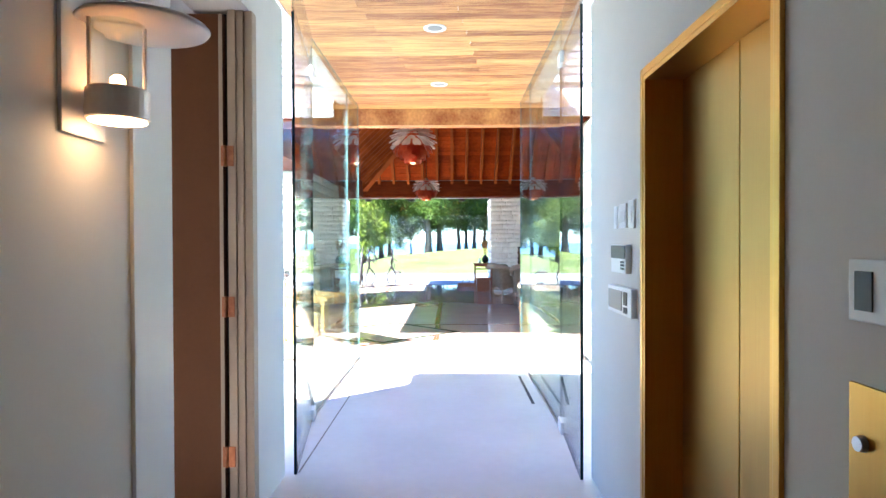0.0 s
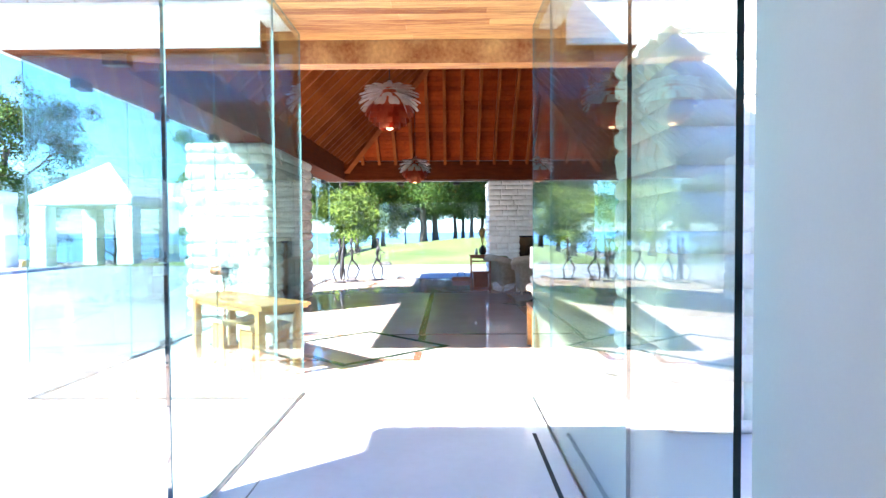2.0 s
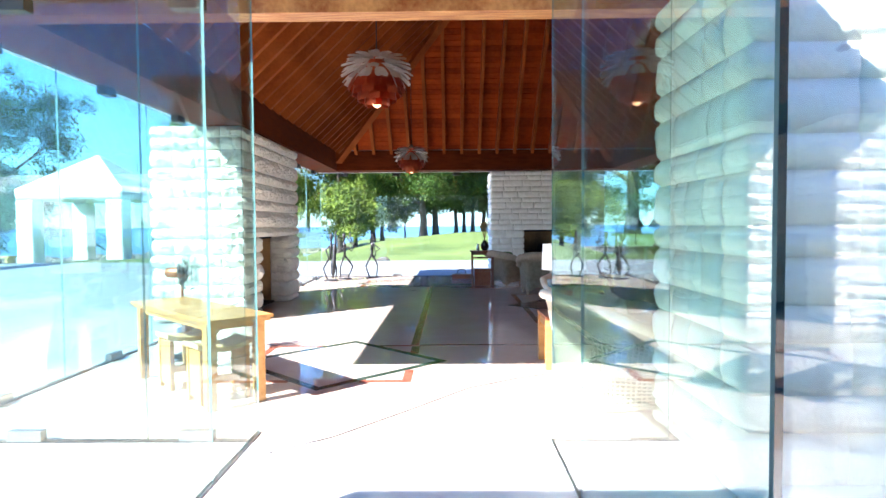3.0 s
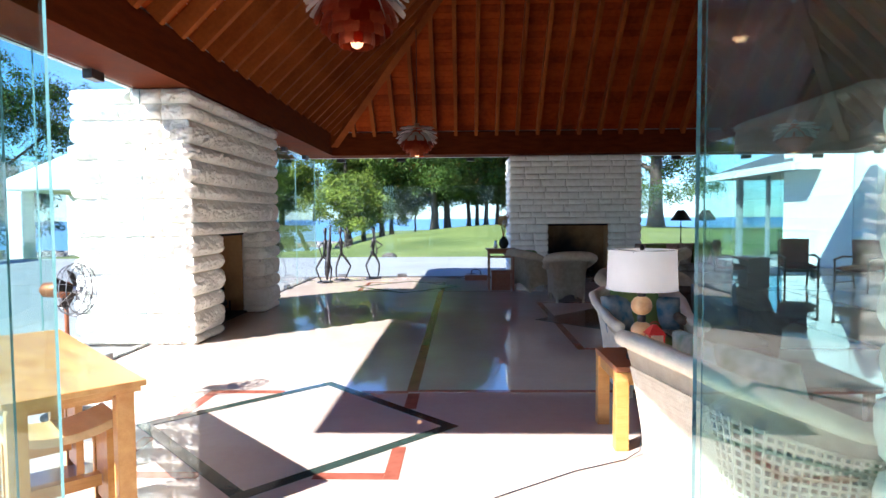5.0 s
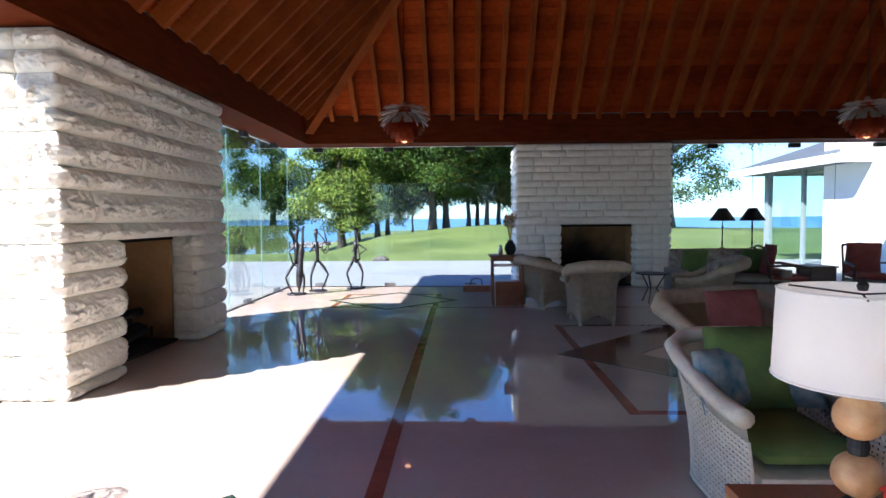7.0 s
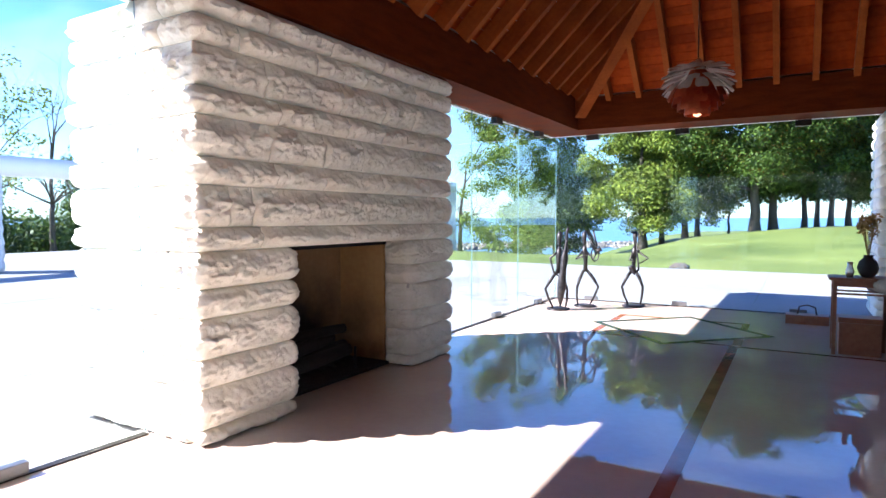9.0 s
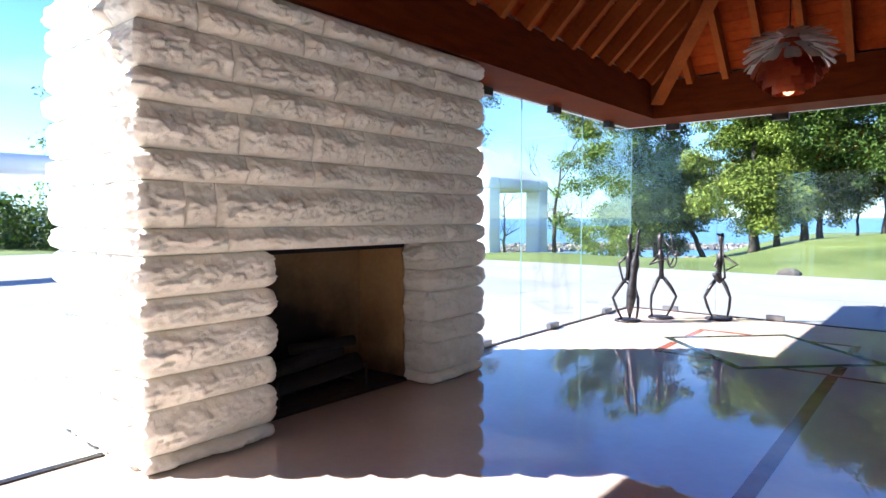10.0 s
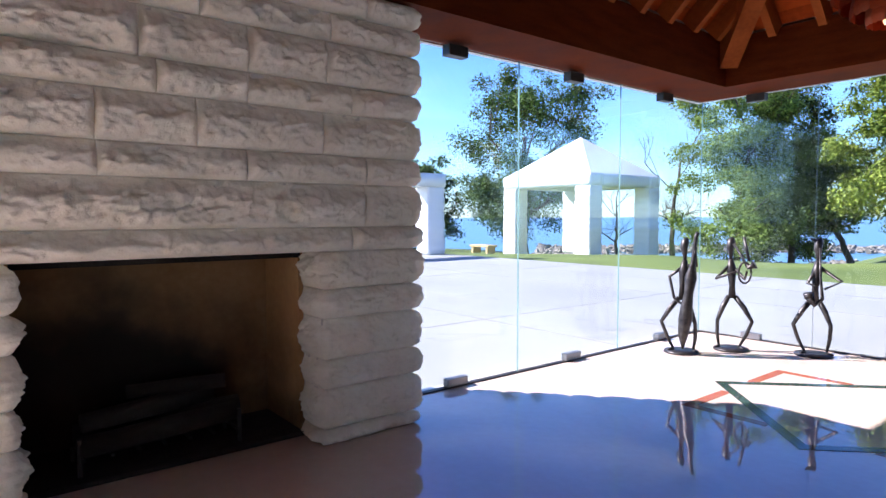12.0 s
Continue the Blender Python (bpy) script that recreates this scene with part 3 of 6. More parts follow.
def fireplace_pier(m, width, depth, fire, zs, lintel, label, fine, puff, rough, seed, lo, hi):
    """A free-standing rock-faced pier with a fireplace. Its front runs along local x at y = 0; the body lies behind."""
    rnd = random.Random(seed)
    pier = thing("fireplace_pier", label, "fireplace", m)
    f0, f1, fz, fd = fire
    height = zs[-1]
    T = 0.30
    g = 0.002
    for a, b, c, d, e in ((g, f0 - g, g, 0, fz), (f1 + g, width - g, g, 0, fz), (f0 - g, f1 + g, fd, 0, fz), (g, width - g, g, fz + 0.001, height)):
        part("core", box(a, b, c, depth - g, d, e), M_MORTAR, pier, "pale mortar core")
    count = [seed * 1000]

    def put(a, b, y0, y1, z0, z1, bare, f=fine):
        count[0] += 1
        bm = stone(b - a - 0.001, y1 - y0, z1 - z0 - 0.002, count[0], f, puff, rough, bare)
        ob = part("stone", bm, M_STONE, pier)
        ob.matrix_basis = Matrix.Translation(((a + b) / 2, (y0 + y1) / 2, (z0 + z1) / 2))

    for c, (z0, z1) in enumerate(zip(zs, zs[1:])):
        low = z1 <= fz + 0.02
        spans = [(0, f0), (f1, width)] if low else [(0, width)]
        end = 0.0
        for a, b in spans:
            if c in lintel and not low:
                e0, e1 = (f0 - 0.28, f1 + 0.22) if c == lintel[0] else (f0 - 0.36, f1 + 0.32)
                cuts = [0, e0 * 0.55, e0, e1, width] if c != lintel[0] else [0, e0, e1, width]
            else:
                cuts = lay_course(a, b, rnd, lo, hi, rnd.uniform(lo * 0.7, hi))
            for i, (p, q) in enumerate(zip(cuts, cuts[1:])):
                bare = (p == 0 or (low and p == f1), q == width or (low and q == f0), True, False)
                put(p, q, 0.0, T, z0, z1, bare)
        for side in (0, 1):
            cuts = lay_course(T, depth - T, rnd, 0.3, 0.5, rnd.uniform(0.18, 0.55))
            for p, q in zip(cuts, cuts[1:]):
                count[0] += 1
                bm = stone(0.12, q - p - 0.004, z1 - z0 - 0.004, count[0], fine * 1.5, puff, rough, (side == 0, side == 1, False, False))
                ob = part("stone", bm, M_STONE, pier)
                ob.matrix_basis = Matrix.Translation((0.06 if side == 0 else width - 0.06, (p + q) / 2, (z0 + z1) / 2))
        cuts = lay_course(0, width, rnd, 0.5, 0.9, None)
        for p, q in zip(cuts, cuts[1:]):
            put(p, q, depth - T, depth, z0, z1, (p == 0, q == width, False, True), fine * 2)
    part("firebox_side", box(f0 - 0.004, f0 + 0.035, T + 0.02, fd - 0.001, 0.002, fz - 0.005), M_TANBRICK, pier, "tan firebrick lining, near black low inside")
    part("firebox_side", box(f1 - 0.035, f1 + 0.004, T + 0.02, fd - 0.001, 0.002, fz - 0.005), M_TANBRICK, pier, "tan firebrick lining, near black low inside")
    part("firebox_back", box(f0 + 0.036, f1 - 0.036, fd - 0.05, fd - 0.001, 0.002, fz - 0.005), M_BACKBRICK, pier, "tan firebrick lining, near black low inside")
    # throat and hearth share the near-black log material
    part("flue_throat", box(f0 + 0.036, f1 - 0.036, T - 0.02, fd - 0.052, fz - 0.05, fz - 0.004), M_CHAR, pier, "near-black flue throat")
    part("hearth", box(f0 + 0.037, f1 - 0.037, T - 0.05, fd - 0.052, 0.001, 0.03), M_CHAR, pier, "near-black hearth slab")
    return pier


# left pier: its front faces the room; local x runs towards +y, local -y towards the room
PIER_L = Matrix.Translation((-2.80, 12.55, 0)) @ Matrix.Rotation(radians(90), 4, "Z")
ZL = (0, 0.10, 0.38, 0.58, 0.86, 1.06, 1.315, 1.48, 1.77, 1.96, 2.24, 2.43, 2.71, 2.90, 3.075)
pier_l = fireplace_pier(PIER_L, 3.3, 1.36, (0.83, 2.57, 1.315, 0.95), ZL, (6, 7), "massive pier of rock-faced white limestone blocks with a fireplace", 0.0135, 0.072, 0.064, 3, 0.5, 0.86)
PIER_R = Matrix.Translation((1.70, 20.78, 0))
ZR = (0, 0.17, 0.31, 0.49, 0.63, 0.81, 0.95, 1.13, 1.35, 1.52, 1.66, 1.84, 1.98, 2.16, 2.30, 2.48, 2.62, 2.80, 2.94, 3.075)
pier_r = fireplace_pier(PIER_R, 3.25, 1.30, (0.92, 2.54, 1.35, 0.75), ZR, (8,), "massive pier of white limestone blocks with a dark fireplace", 0.04, 0.040, 0.034, 5, 0.3, 0.62)


PIER_F = Matrix.Translation((5.35, 7.60, 0)) @ Matrix.Rotation(radians(180), 4, "Z")
pier_f = fireplace_pier(PIER_F, 3.3, 1.36, (0.83, 2.46, 1.315, 0.95), ZL, (6, 7), "massive pier of rock-faced white limestone blocks beside the passage", 0.04, 0.052, 0.045, 9, 0.38, 0.85)

# unseen east pier, added by symmetry and kept to block light from that side
PIER_E = Matrix.Translation((9.80, 15.85, 0)) @ Matrix.Rotation(radians(-90), 4, "Z")
pier_e = fireplace_pier(PIER_E, 3.3, 1.36, (0.83, 2.46, 1.315, 0.95), ZL, (6, 7), "massive pier of rock-faced white limestone blocks with a fireplace", 0.06, 0.045, 0.03, 12, 0.38, 0.85)


def fire_logs(m):
    grate = thing("fire_grate", "black iron grate holding charred logs in the fireplace", "grate", m)
    for i in range(7):
        part("bar", tube([(-0.45 + i * 0.15, -0.16, 0.09), (-0.45 + i * 0.15, 0.16, 0.09), (-0.45 + i * 0.15, 0.19, 0.2)], 0.011, 6), M_BLACK, grate)
    for x in (-0.47, 0.47):
        part("leg", tube([(x, -0.15, 0), (x, -0.15, 0.22)], 0.015, 6), M_BLACK, grate)
        part("leg", tube([(x, 0.15, 0), (x, 0.15, 0.085)], 0.015, 6), M_BLACK, grate)
    for x, y, z, a, r, ln in ((0, -0.08, 0.17, 4, 0.07, 0.95), (0.03, 0.08, 0.18, -5, 0.075, 1.0), (-0.05, 0.0, 0.30, 9, 0.065, 0.8), (0.12, 0.02, 0.40, -16, 0.05, 0.6)):
        d = Vector((math.cos(radians(a)), math.sin(radians(a)), 0.03)) * ln / 2
        part("log", smooth(tube([Vector((x, y, z)) - d, Vector((x, y, z)), Vector((x, y, z)) + d], [r * 0.9, r, r * 0.95], 9)), M_CHAR, grate, "charred log")


fire_logs(PIER_L @ Matrix.Translation((1.645, 0.52, 0.03)))
fire_logs(PIER_R @ Matrix.Translation((1.68, 0.50, 0.03)))


# ---- glass walls ----
def pane(name, a, b, z0, z1, parent, t=0.012, dark=False, thick=None):
    """A glass sheet standing on the line from a to b."""
    a, b = Vector((*a, 0)), Vector((*b, 0))
    ln = (b - a).length
    bm = bmesh.new()
    vs = bm_box(bm, 0, ln, -t / 2, t / 2, z0, z1)
    for f in bm.faces:
        if abs(f.calc_center_median().y) < 1e-6:
            f.material_index = 1
    ob = part(name, bm, thick or M_PANE, parent, "", M_PANE_EDGE if dark else M_PANE_EDGE2)
    ob.matrix_basis = Matrix.Translation(a) @ Matrix.Rotation(math.atan2(b.y - a.y, b.x - a.x), 4, "Z")
    ob.visible_shadow = False
    return ob


def glass_wall(name, a, b, cuts, z1, label, clips=True):
    """Frameless glazing in sheets, with a floor channel, floor clips and dark head brackets."""
    w = thing(name, label, "glass wall", kind="structure")
    A, B = Vector((*a, 0)), Vector((*b, 0))
    d = (B - A).normalized()
    edge = [0] + list(cuts) + [(B - A).length]
    for p, q in zip(edge, edge[1:]):
        P, Q = A + d * (p + 0.004), A + d * (q - 0.004)
        pane("pane", P.xy, Q.xy, 0.012, z1, w, thick=None if clips else M_PANE_SEA)
    turn = Matrix.Translation(A) @ Matrix.Rotation(math.atan2(d.y, d.x), 4, "Z")
    ch = part("channel", box(0, edge[-1], -0.016 if not clips else -0.03, 0.016 if not clips else 0.03, 0.0005, 0.012), M_DARK if clips else M_STEEL, w, "metal floor channel")
    ch.matrix_basis = turn
    if clips:
        for p, q in zip(edge, edge[1:]):
            for c in [(p + q) / 2]:
                o = part("clip", box(c - 0.12, c + 0.12, -0.035, 0.035, 0.0125, 0.085, bevel=0.006), M_CLIP, w, "steel floor clip")
                o.matrix_basis = turn
                o = part("bracket", box(c - 0.11, c + 0.11, -0.05, 0.05, z1 - 0.09, z1 + 0.004, bevel=0.004), M_DARK, w, "dark timber head bracket")
                o.matrix_basis = turn
    return w


GL = 3.055
glass_wall("window_1", (GX0, GY0), (GX0, 12.50), (1.75, 3.5), GL, "frameless glass wall looking over the terrace")
glass_wall("window_2", (GX0, 15.92), (GX0, GY1), (1.6, 3.25), GL, "frameless glass wall between stone pier and corner")
glass_wall("window_3", (GX0, GY1), (1.62, GY1), (1.4, 3.1), GL, "frameless glass wall facing lawn and lake")
glass_wall("window_4", (5.02, GY1), (GX1, GY1), (1.75, 3.5), GL, "frameless glass wall facing the lake")
glass_wall("window_5", (GX1, GY1), (GX1, 15.92), (1.75, 3.5), GL, "frameless glass wall on the terrace side")
glass_wall("window_11", (GX1, 12.48), (GX1, GY0), (1.75, 3.5), GL, "frameless glass wall on the terrace side")
glass_wall("window_6", (GX0, GY0), (PX0 - 0.02, GY0), (1.70,), GL, "frameless glass front of the pavilion")
glass_wall("window_7", (PX1 + 0.014, GY0), (1.98, GY0), (), GL, "narrow glass sheet between passage and stone pier")
glass_wall("window_10", (5.21, GY0), (GX1, GY0), (1.7, 3.4), GL, "frameless glass front of the pavilion")
glass_wall("window_8", (PX0, 4.72), (PX0, GY0 + 0.18), (1.80,), PASS_CEIL - 0.01, "glass side wall of the entrance passage", clips=False)
glass_wall("window_9", (PX1, 4.37), (PX1, GY0 + 0.012), (1.90,), PASS_CEIL - 0.01, "glass side wall of the entrance passage", clips=False)


# black strip ends where sunlight would wash the slot out
slot = thing("floor_slot", "black floor slot along the shaded stretch of the passage wall", "floor slot", kind="structure")
for x in (PX1 - 0.13,):
    part("slot", box(x - 0.014, x + 0.014, 5.1, 6.25, 0.0005, 0.003), M_BLACK, slot)


def glass_leaf(name, a, b, label):
    """A heavy open glass door with patch fittings at its pivot."""
    door = thing(name, label, "glass door", kind="structure")
    pane("leaf", a, b, 0.02, 2.98, door, 0.018, True, M_PANE_THICK)
    A, B = Vector((*a, 0)), Vector((*b, 0))
    turn = Matrix.Translation(B) @ Matrix.Rotation(math.atan2(A.y - B.y, A.x - B.x), 4, "Z")
    for z0, z1, w in ((2.90, 2.99, 0.16), (0.004, 0.10, 0.16)):
        o = part("patch_fitting", box(-0.02, w, -0.024, 0.024, z0, z1, bevel=0.006), M_TRIM, door, "pale patch fitting")
        o.matrix_basis = turn
    o = part("transom", box(0.0, (A - B).length, -0.008, 0.008, 2.995, PASS_CEIL - 0.01), M_PANE, door, "fixed glass above the door")
    o.matrix_basis = turn
    o.visible_shadow = False
    return door


glass_leaf("door_2", (-0.714, 3.32), (-0.91, 4.68), "open frameless glass entrance door")
glass_leaf("door_3", (1.10, 3.24), (1.17, 4.33), "open frameless glass entrance door")

# ---- roof of the pavilion ----
IX0, IX1, IY0, IY1 = GX0 + BEAM_W, GX1 - BEAM_W, GY0 + BEAM_W, GY1 - BEAM_W
SLOPE, DECK = 0.95, 3.66
EX0, EX1, EY0, EY1 = GX0 - OVER, GX1 + OVER, GY0 - OVER, GY1 + OVER
HALFX = (IX1 - IX0) / 2
APEX = DECK + SLOPE * HALFX
RY_A, RY_B = IY0 + HALFX, IY1 - HALFX
if RY_B < RY_A:
    RY_A = RY_B = CY


def slope_boards(bm, corners, apex_a, apex_b, w=0.14):
    """Boards laid level up a roof slope between two hips."""
    A, B = Vector(corners[0]), Vector(corners[1])
    P, Q = Vector(apex_a), Vector(apex_b)
    n = int((P - A).length * 0.75 / w)
    nor = (B - A).cross(P - A).normalized()
    if nor.z < 0:
        nor = -nor
    for i in range(n):
        t0, t1 = i / n, (i + 1) / n - 0.0007
        a0, b0, a1, b1 = A.lerp(P, t0), B.lerp(Q, t0), A.lerp(P, t1), B.lerp(Q, t1)
        lo = [bm.verts.new(v) for v in (a0, b0, b1, a1)]
        hi = [bm.verts.new(v.co + nor * 0.025) for v in lo]
        bm.faces.new(lo), bm.faces.new(hi[::-1])
        for k in range(4):
            bm.faces.new((lo[k], lo[(k + 1) % 4], hi[(k + 1) % 4], hi[k]))


bm = bmesh.new()
ap0, ap1 = (CX, RY_A, APEX), (CX, RY_B, APEX)
slope_boards(bm, ((IX0, IY1, DECK), (IX1, IY1, DECK)), ap1, ap1)
slope_boards(bm, ((IX0, IY0, DECK), (IX0, IY1, DECK)), ap0, ap1)
slope_boards(bm, ((IX1, IY0, DECK), (IX1, IY1, DECK)), ap0, ap1)
slope_boards(bm, ((IX0, IY0, DECK), (IX1, IY0, DECK)), ap0, ap0)
bmesh.ops.recalc_face_normals(bm, faces=bm.faces[:])
structure("ceiling", bm, M_WOOD_ROOF, "red cedar boarded pavilion ceiling rising in a hip", "ceiling")

frame_t = thing("roof_frame", "dark red timber roof frame of beams, hips and rafters", "roof frame", kind="structure")
BEAM_TOP = DECK - 0.16
for a, b, c, d in ((GX0, IX0, GY0, GY1), (IX1, GX1, GY0, GY1), (IX0 + 0.002, IX1 - 0.002, IY1, GY1 - 0.002)):
    part("perimeter_beam", box(a, b, c, d, SOFFIT, BEAM_TOP + 0.135), M_BEAM, frame_t, "deep red-brown timber beam")
part("perimeter_beam", box(IX0 + 0.002, PX0 - 0.25, GY0 + 0.002, IY0, SOFFIT, BEAM_TOP + 0.135), M_BEAM, frame_t)
part("perimeter_beam", box(PX1 + 0.25, IX1 - 0.002, GY0 + 0.002, IY0, SOFFIT, BEAM_TOP + 0.135), M_BEAM, frame_t)
part("lintel_beam", box(PX0 - 0.248, PX1 + 0.248, PASS_END, IY0, SOFFIT, BEAM_TOP + 0.135), M_CEDAR, frame_t, "honey cedar beam over the passage end")


def rafter(a, b, w, h):
    a, b = Vector(a), Vector(b)
    d = b - a
    bm = box(0, d.length, -w / 2, w / 2, -h, 0)
    ob = part("rafter", bm, M_RAFTER, frame_t)
    yaw, pitch = math.atan2(d.y, d.x), math.atan2(d.z, math.hypot(d.x, d.y))
    ob.matrix_basis = Matrix.Translation(a) @ Matrix.Rotation(yaw, 4, "Z") @ Matrix.Rotation(-pitch, 4, "Y")
    return ob


for sx in (0, 1):
    for sy in (0, 1):
        c = Vector((IX1 if sx else IX0, IY1 if sy else IY0, DECK - 0.02))
        e = Vector((CX, RY_B if sy else RY_A, APEX - 0.02))
        tagged(rafter(c - (e - c).normalized() * 0.12, e, 0.20, 0.36), "heavy cedar hip rafter").name = "hip_rafter"
for i in range(24):
    x = -2.16 + 0.4975 * i
    run = min(x - IX0, IX1 - x) - 0.12
    for y, s in ((IY1, -1), (IY0, 1)):
        if run > 0.2:
            rafter((x, y, DECK - 0.004), (x, y + s * run, DECK - 0.004 + SLOPE * run), 0.085, 0.20)
for i in range(25):
    y = 19.93 - 0.4915 * i
    run = min(y - IY0, IY1 - y, HALFX) - 0.12
    for x, s in ((IX0, 1), (IX1, -1)):
        if run > 0.2:
            rafter((x, y, DECK - 0.004), (x + s * run, y, DECK - 0.004 + SLOPE * run), 0.085, 0.20)

# outer roof: fascia, soffit edge and slates
bm = bmesh.new()
FT = 3.46
bm_box(bm, EX0, EX0 + 0.05, EY0, EY1, SOFFIT, FT), bm_box(bm, EX1 - 0.05, EX1, EY0, EY1, SOFFIT, FT)
bm_box(bm, EX0 + 0.051, EX1 - 0.051, EY1 - 0.05, EY1, SOFFIT, FT)
bm_box(bm, EX0 + 0.051, PX0 - 0.26, EY0, EY0 + 0.05, SOFFIT, FT), bm_box(bm, PX1 + 0.26, EX1 - 0.051, EY0, EY0 + 0.05, SOFFIT, FT)
structure("trim", bm, M_FASCIA, "white painted eaves fascia of the pavilion", "fascia")
bm = bmesh.new()
bm_box(bm, EX0 + 0.052, GX0 - 0.003, EY0 + 0.052, EY1 - 0.052, SOFFIT + 0.004, SOFFIT + 0.05)
bm_box(bm, GX1 + 0.003, EX1 - 0.052, EY0 + 0.052, EY1 - 0.052, SOFFIT + 0.004, SOFFIT + 0.05)
bm_box(bm, GX0, GX1, GY1 + 0.003, EY1 - 0.052, SOFFIT + 0.004, SOFFIT + 0.05)
bm_box(bm, GX0, PX0 - 0.27, EY0 + 0.052, GY0 - 0.003, SOFFIT + 0.004, SOFFIT + 0.05)
bm_box(bm, PX1 + 0.27, GX1, EY0 + 0.052, GY0 - 0.003, SOFFIT + 0.004, SOFFIT + 0.05)
structure("trim", bm, M_BEAM, "red-brown timber soffit under the eaves", "soffit")
bm = bmesh.new()
oa = (CX, CY, FT + SLOPE * (CX - EX0))
c4 = [(EX0 - 0.03, EY0 - 0.03, FT), (EX1 + 0.03, EY0 - 0.03, FT), (EX1 + 0.03, EY1 + 0.03, FT), (EX0 - 0.03, EY1 + 0.03, FT)]
for k in range(4):
    A, B, P = Vector(c4[k]), Vector(c4[(k + 1) % 4]), Vector(oa)
    n = 46
    nor = (B - A).cross(P - A).normalized()
    for i in range(n):
        t0, t1 = i / n, (i + 1) / n
        a0, b0, a1, b1 = A.lerp(P, t0), B.lerp(P, t0), A.lerp(P, t1), B.lerp(P, t1)
        m = max(1, int((b0 - a0).length / 0.4))
        for j in range(m):
            u0, u1 = (j + 0.02) / m, (j + 0.98) / m
            lift = nor * (0.028 + 0.008 * random.random())
            q = [a0.lerp(b0, u0) + lift, a0.lerp(b0, u1) + lift, a1.lerp(b1, u1) + nor * 0.012, a1.lerp(b1, u0) + nor * 0.012]
            q += [a0.lerp(b0, u0) - nor * 0.01, a0.lerp(b0, u1) - nor * 0.01]
            v = [bm.verts.new(p) for p in q]
            bm.faces.new(v[:4]), bm.faces.new((v[4], v[5], v[1], v[0]))
    v = [bm.verts.new(p - nor * 0.012) for p in (A, B, P)]
    bm.faces.new(v)
structure("roof", bm, surface("grey_slates", (0.20, 0.205, 0.22), 0.7, scale=3, fine=30, bump=0.3, other=(0.40, 0.405, 0.42), island=0.5), "grey slate hip roof of the pavilion", "roof")

# ---- passage roof ----
bm = bmesh.new()
n, y = 0, HALL_END - 0.6
while y < PASS_END - 0.01:
    y2 = min(y + 0.135, PASS_END - 0.002)
    x = PX0 - 0.06
    cut = PX0 + 0.3 + ((n * 0.77) % 1.5)
    bm_box(bm, PX0 - 0.06, cut - 0.0015, y, y2 - 0.003, PASS_CEIL, PASS_CEIL + 0.02)
    bm_box(bm, cut + 0.0015, PX1 + 0.06, y, y2 - 0.003, PASS_CEIL, PASS_CEIL + 0.02)
    y, n = y2, n + 1
structure("ceiling_passage", bm, M_CEDAR, "honey cedar plank ceiling of the glass passage", "ceiling")
bm = bmesh.new()
bm_box(bm, PX0 - 0.24, PX1 + 0.24, HALL_END - 0.6, GY0 + 0.2, PASS_CEIL + 0.022, PASS_CEIL + 0.3)
bm_box(bm, PX0 - 0.24, PX0 - 0.062, HALL_END + 0.28, GY0 - 0.003, PASS_CEIL - 0.01, PASS_CEIL + 0.021)
bm_box(bm, PX1 + 0.062, PX1 + 0.24, HALL_END + 0.28, GY0 - 0.003, PASS_CEIL - 0.01, PASS_CEIL + 0.021)
structure("roof_passage", bm, M_FASCIA, "flat white edged roof over the passage", "roof")


def downlight(x, y, z):
    d = thing("downlight", "small round white recessed ceiling downlight", "ceiling light", Matrix.Translation((x, y, z)), "downlights of the passage")
    bm = bmesh.new()
    n = 28
    prof = ((0.062, -0.002), (0.085, -0.008), (0.095, -0.006), (0.097, 0.0))
    rings = [[bm.verts.new((r * math.cos(2 * math.pi * k / n), r * math.sin(2 * math.pi * k / n), h)) for k in range(n)] for r, h in prof]
    for a, b in zip(rings, rings[1:]):
        for k in range(n):
            bm.faces.new((a[k], a[(k + 1) % n], b[(k + 1) % n], b[k]))
    part("ring", smooth(bm), M_WHITE, d)
    part("baffle", lathe(((0.064, -0.003), (0.062, -0.0015), (0.05, -0.001)), 24), M_PALEGREY, d, "grey inner baffle")


downlight(0.16, 4.55, PASS_CEIL)
downlight(0.16, 6.35, PASS_CEIL)

# ---- hall ----
WT = 0.3
DO0, DO1, DH = 1.755, 2.785, 2.75          # doorway in the left wall
EO0, EO1, EH = 1.13, 2.25, 2.26          # lift opening in the right wall
H_TOP = 3.0
bm = bmesh.new()
bm_box(bm, HALL_L - WT, HALL_L, -4, DO0, 0, H_TOP), bm_box(bm, HALL_L - WT, HALL_L, DO1, HALL_END + 0.15, 0, H_TOP)
bm_box(bm, HALL_L - WT, HALL_L, DO0, DO1, DH, H_TOP)
structure("wall_west", bm, M_WALL, "plain white plastered hall wall with a doorway", "wall")
bm = bmesh.new()
bm_box(bm, HALL_R, HALL_R + WT, -4, EO0, 0, H_TOP), bm_box(bm, HALL_R, HALL_R + WT, EO1, HALL_END + 0.13, 0, H_TOP)
bm_box(bm, HALL_R, HALL_R + WT, EO0, EO1, EH, H_TOP)
structure("wall_east", bm, M_WALL, "plain white plastered hall wall beside the lift", "wall")
structure("wall_south", box(HALL_L, HALL_R, -4.3, -4, 0, H_TOP), M_WALL, "plain white hall end wall", "wall")
structure("ceiling_hall", box(HALL_L - WT, HALL_R + WT, -4.3, HALL_END - 0.61, H_TOP + 0.003, H_TOP + 0.2), M_WALL, "plain white hall ceiling", "ceiling")
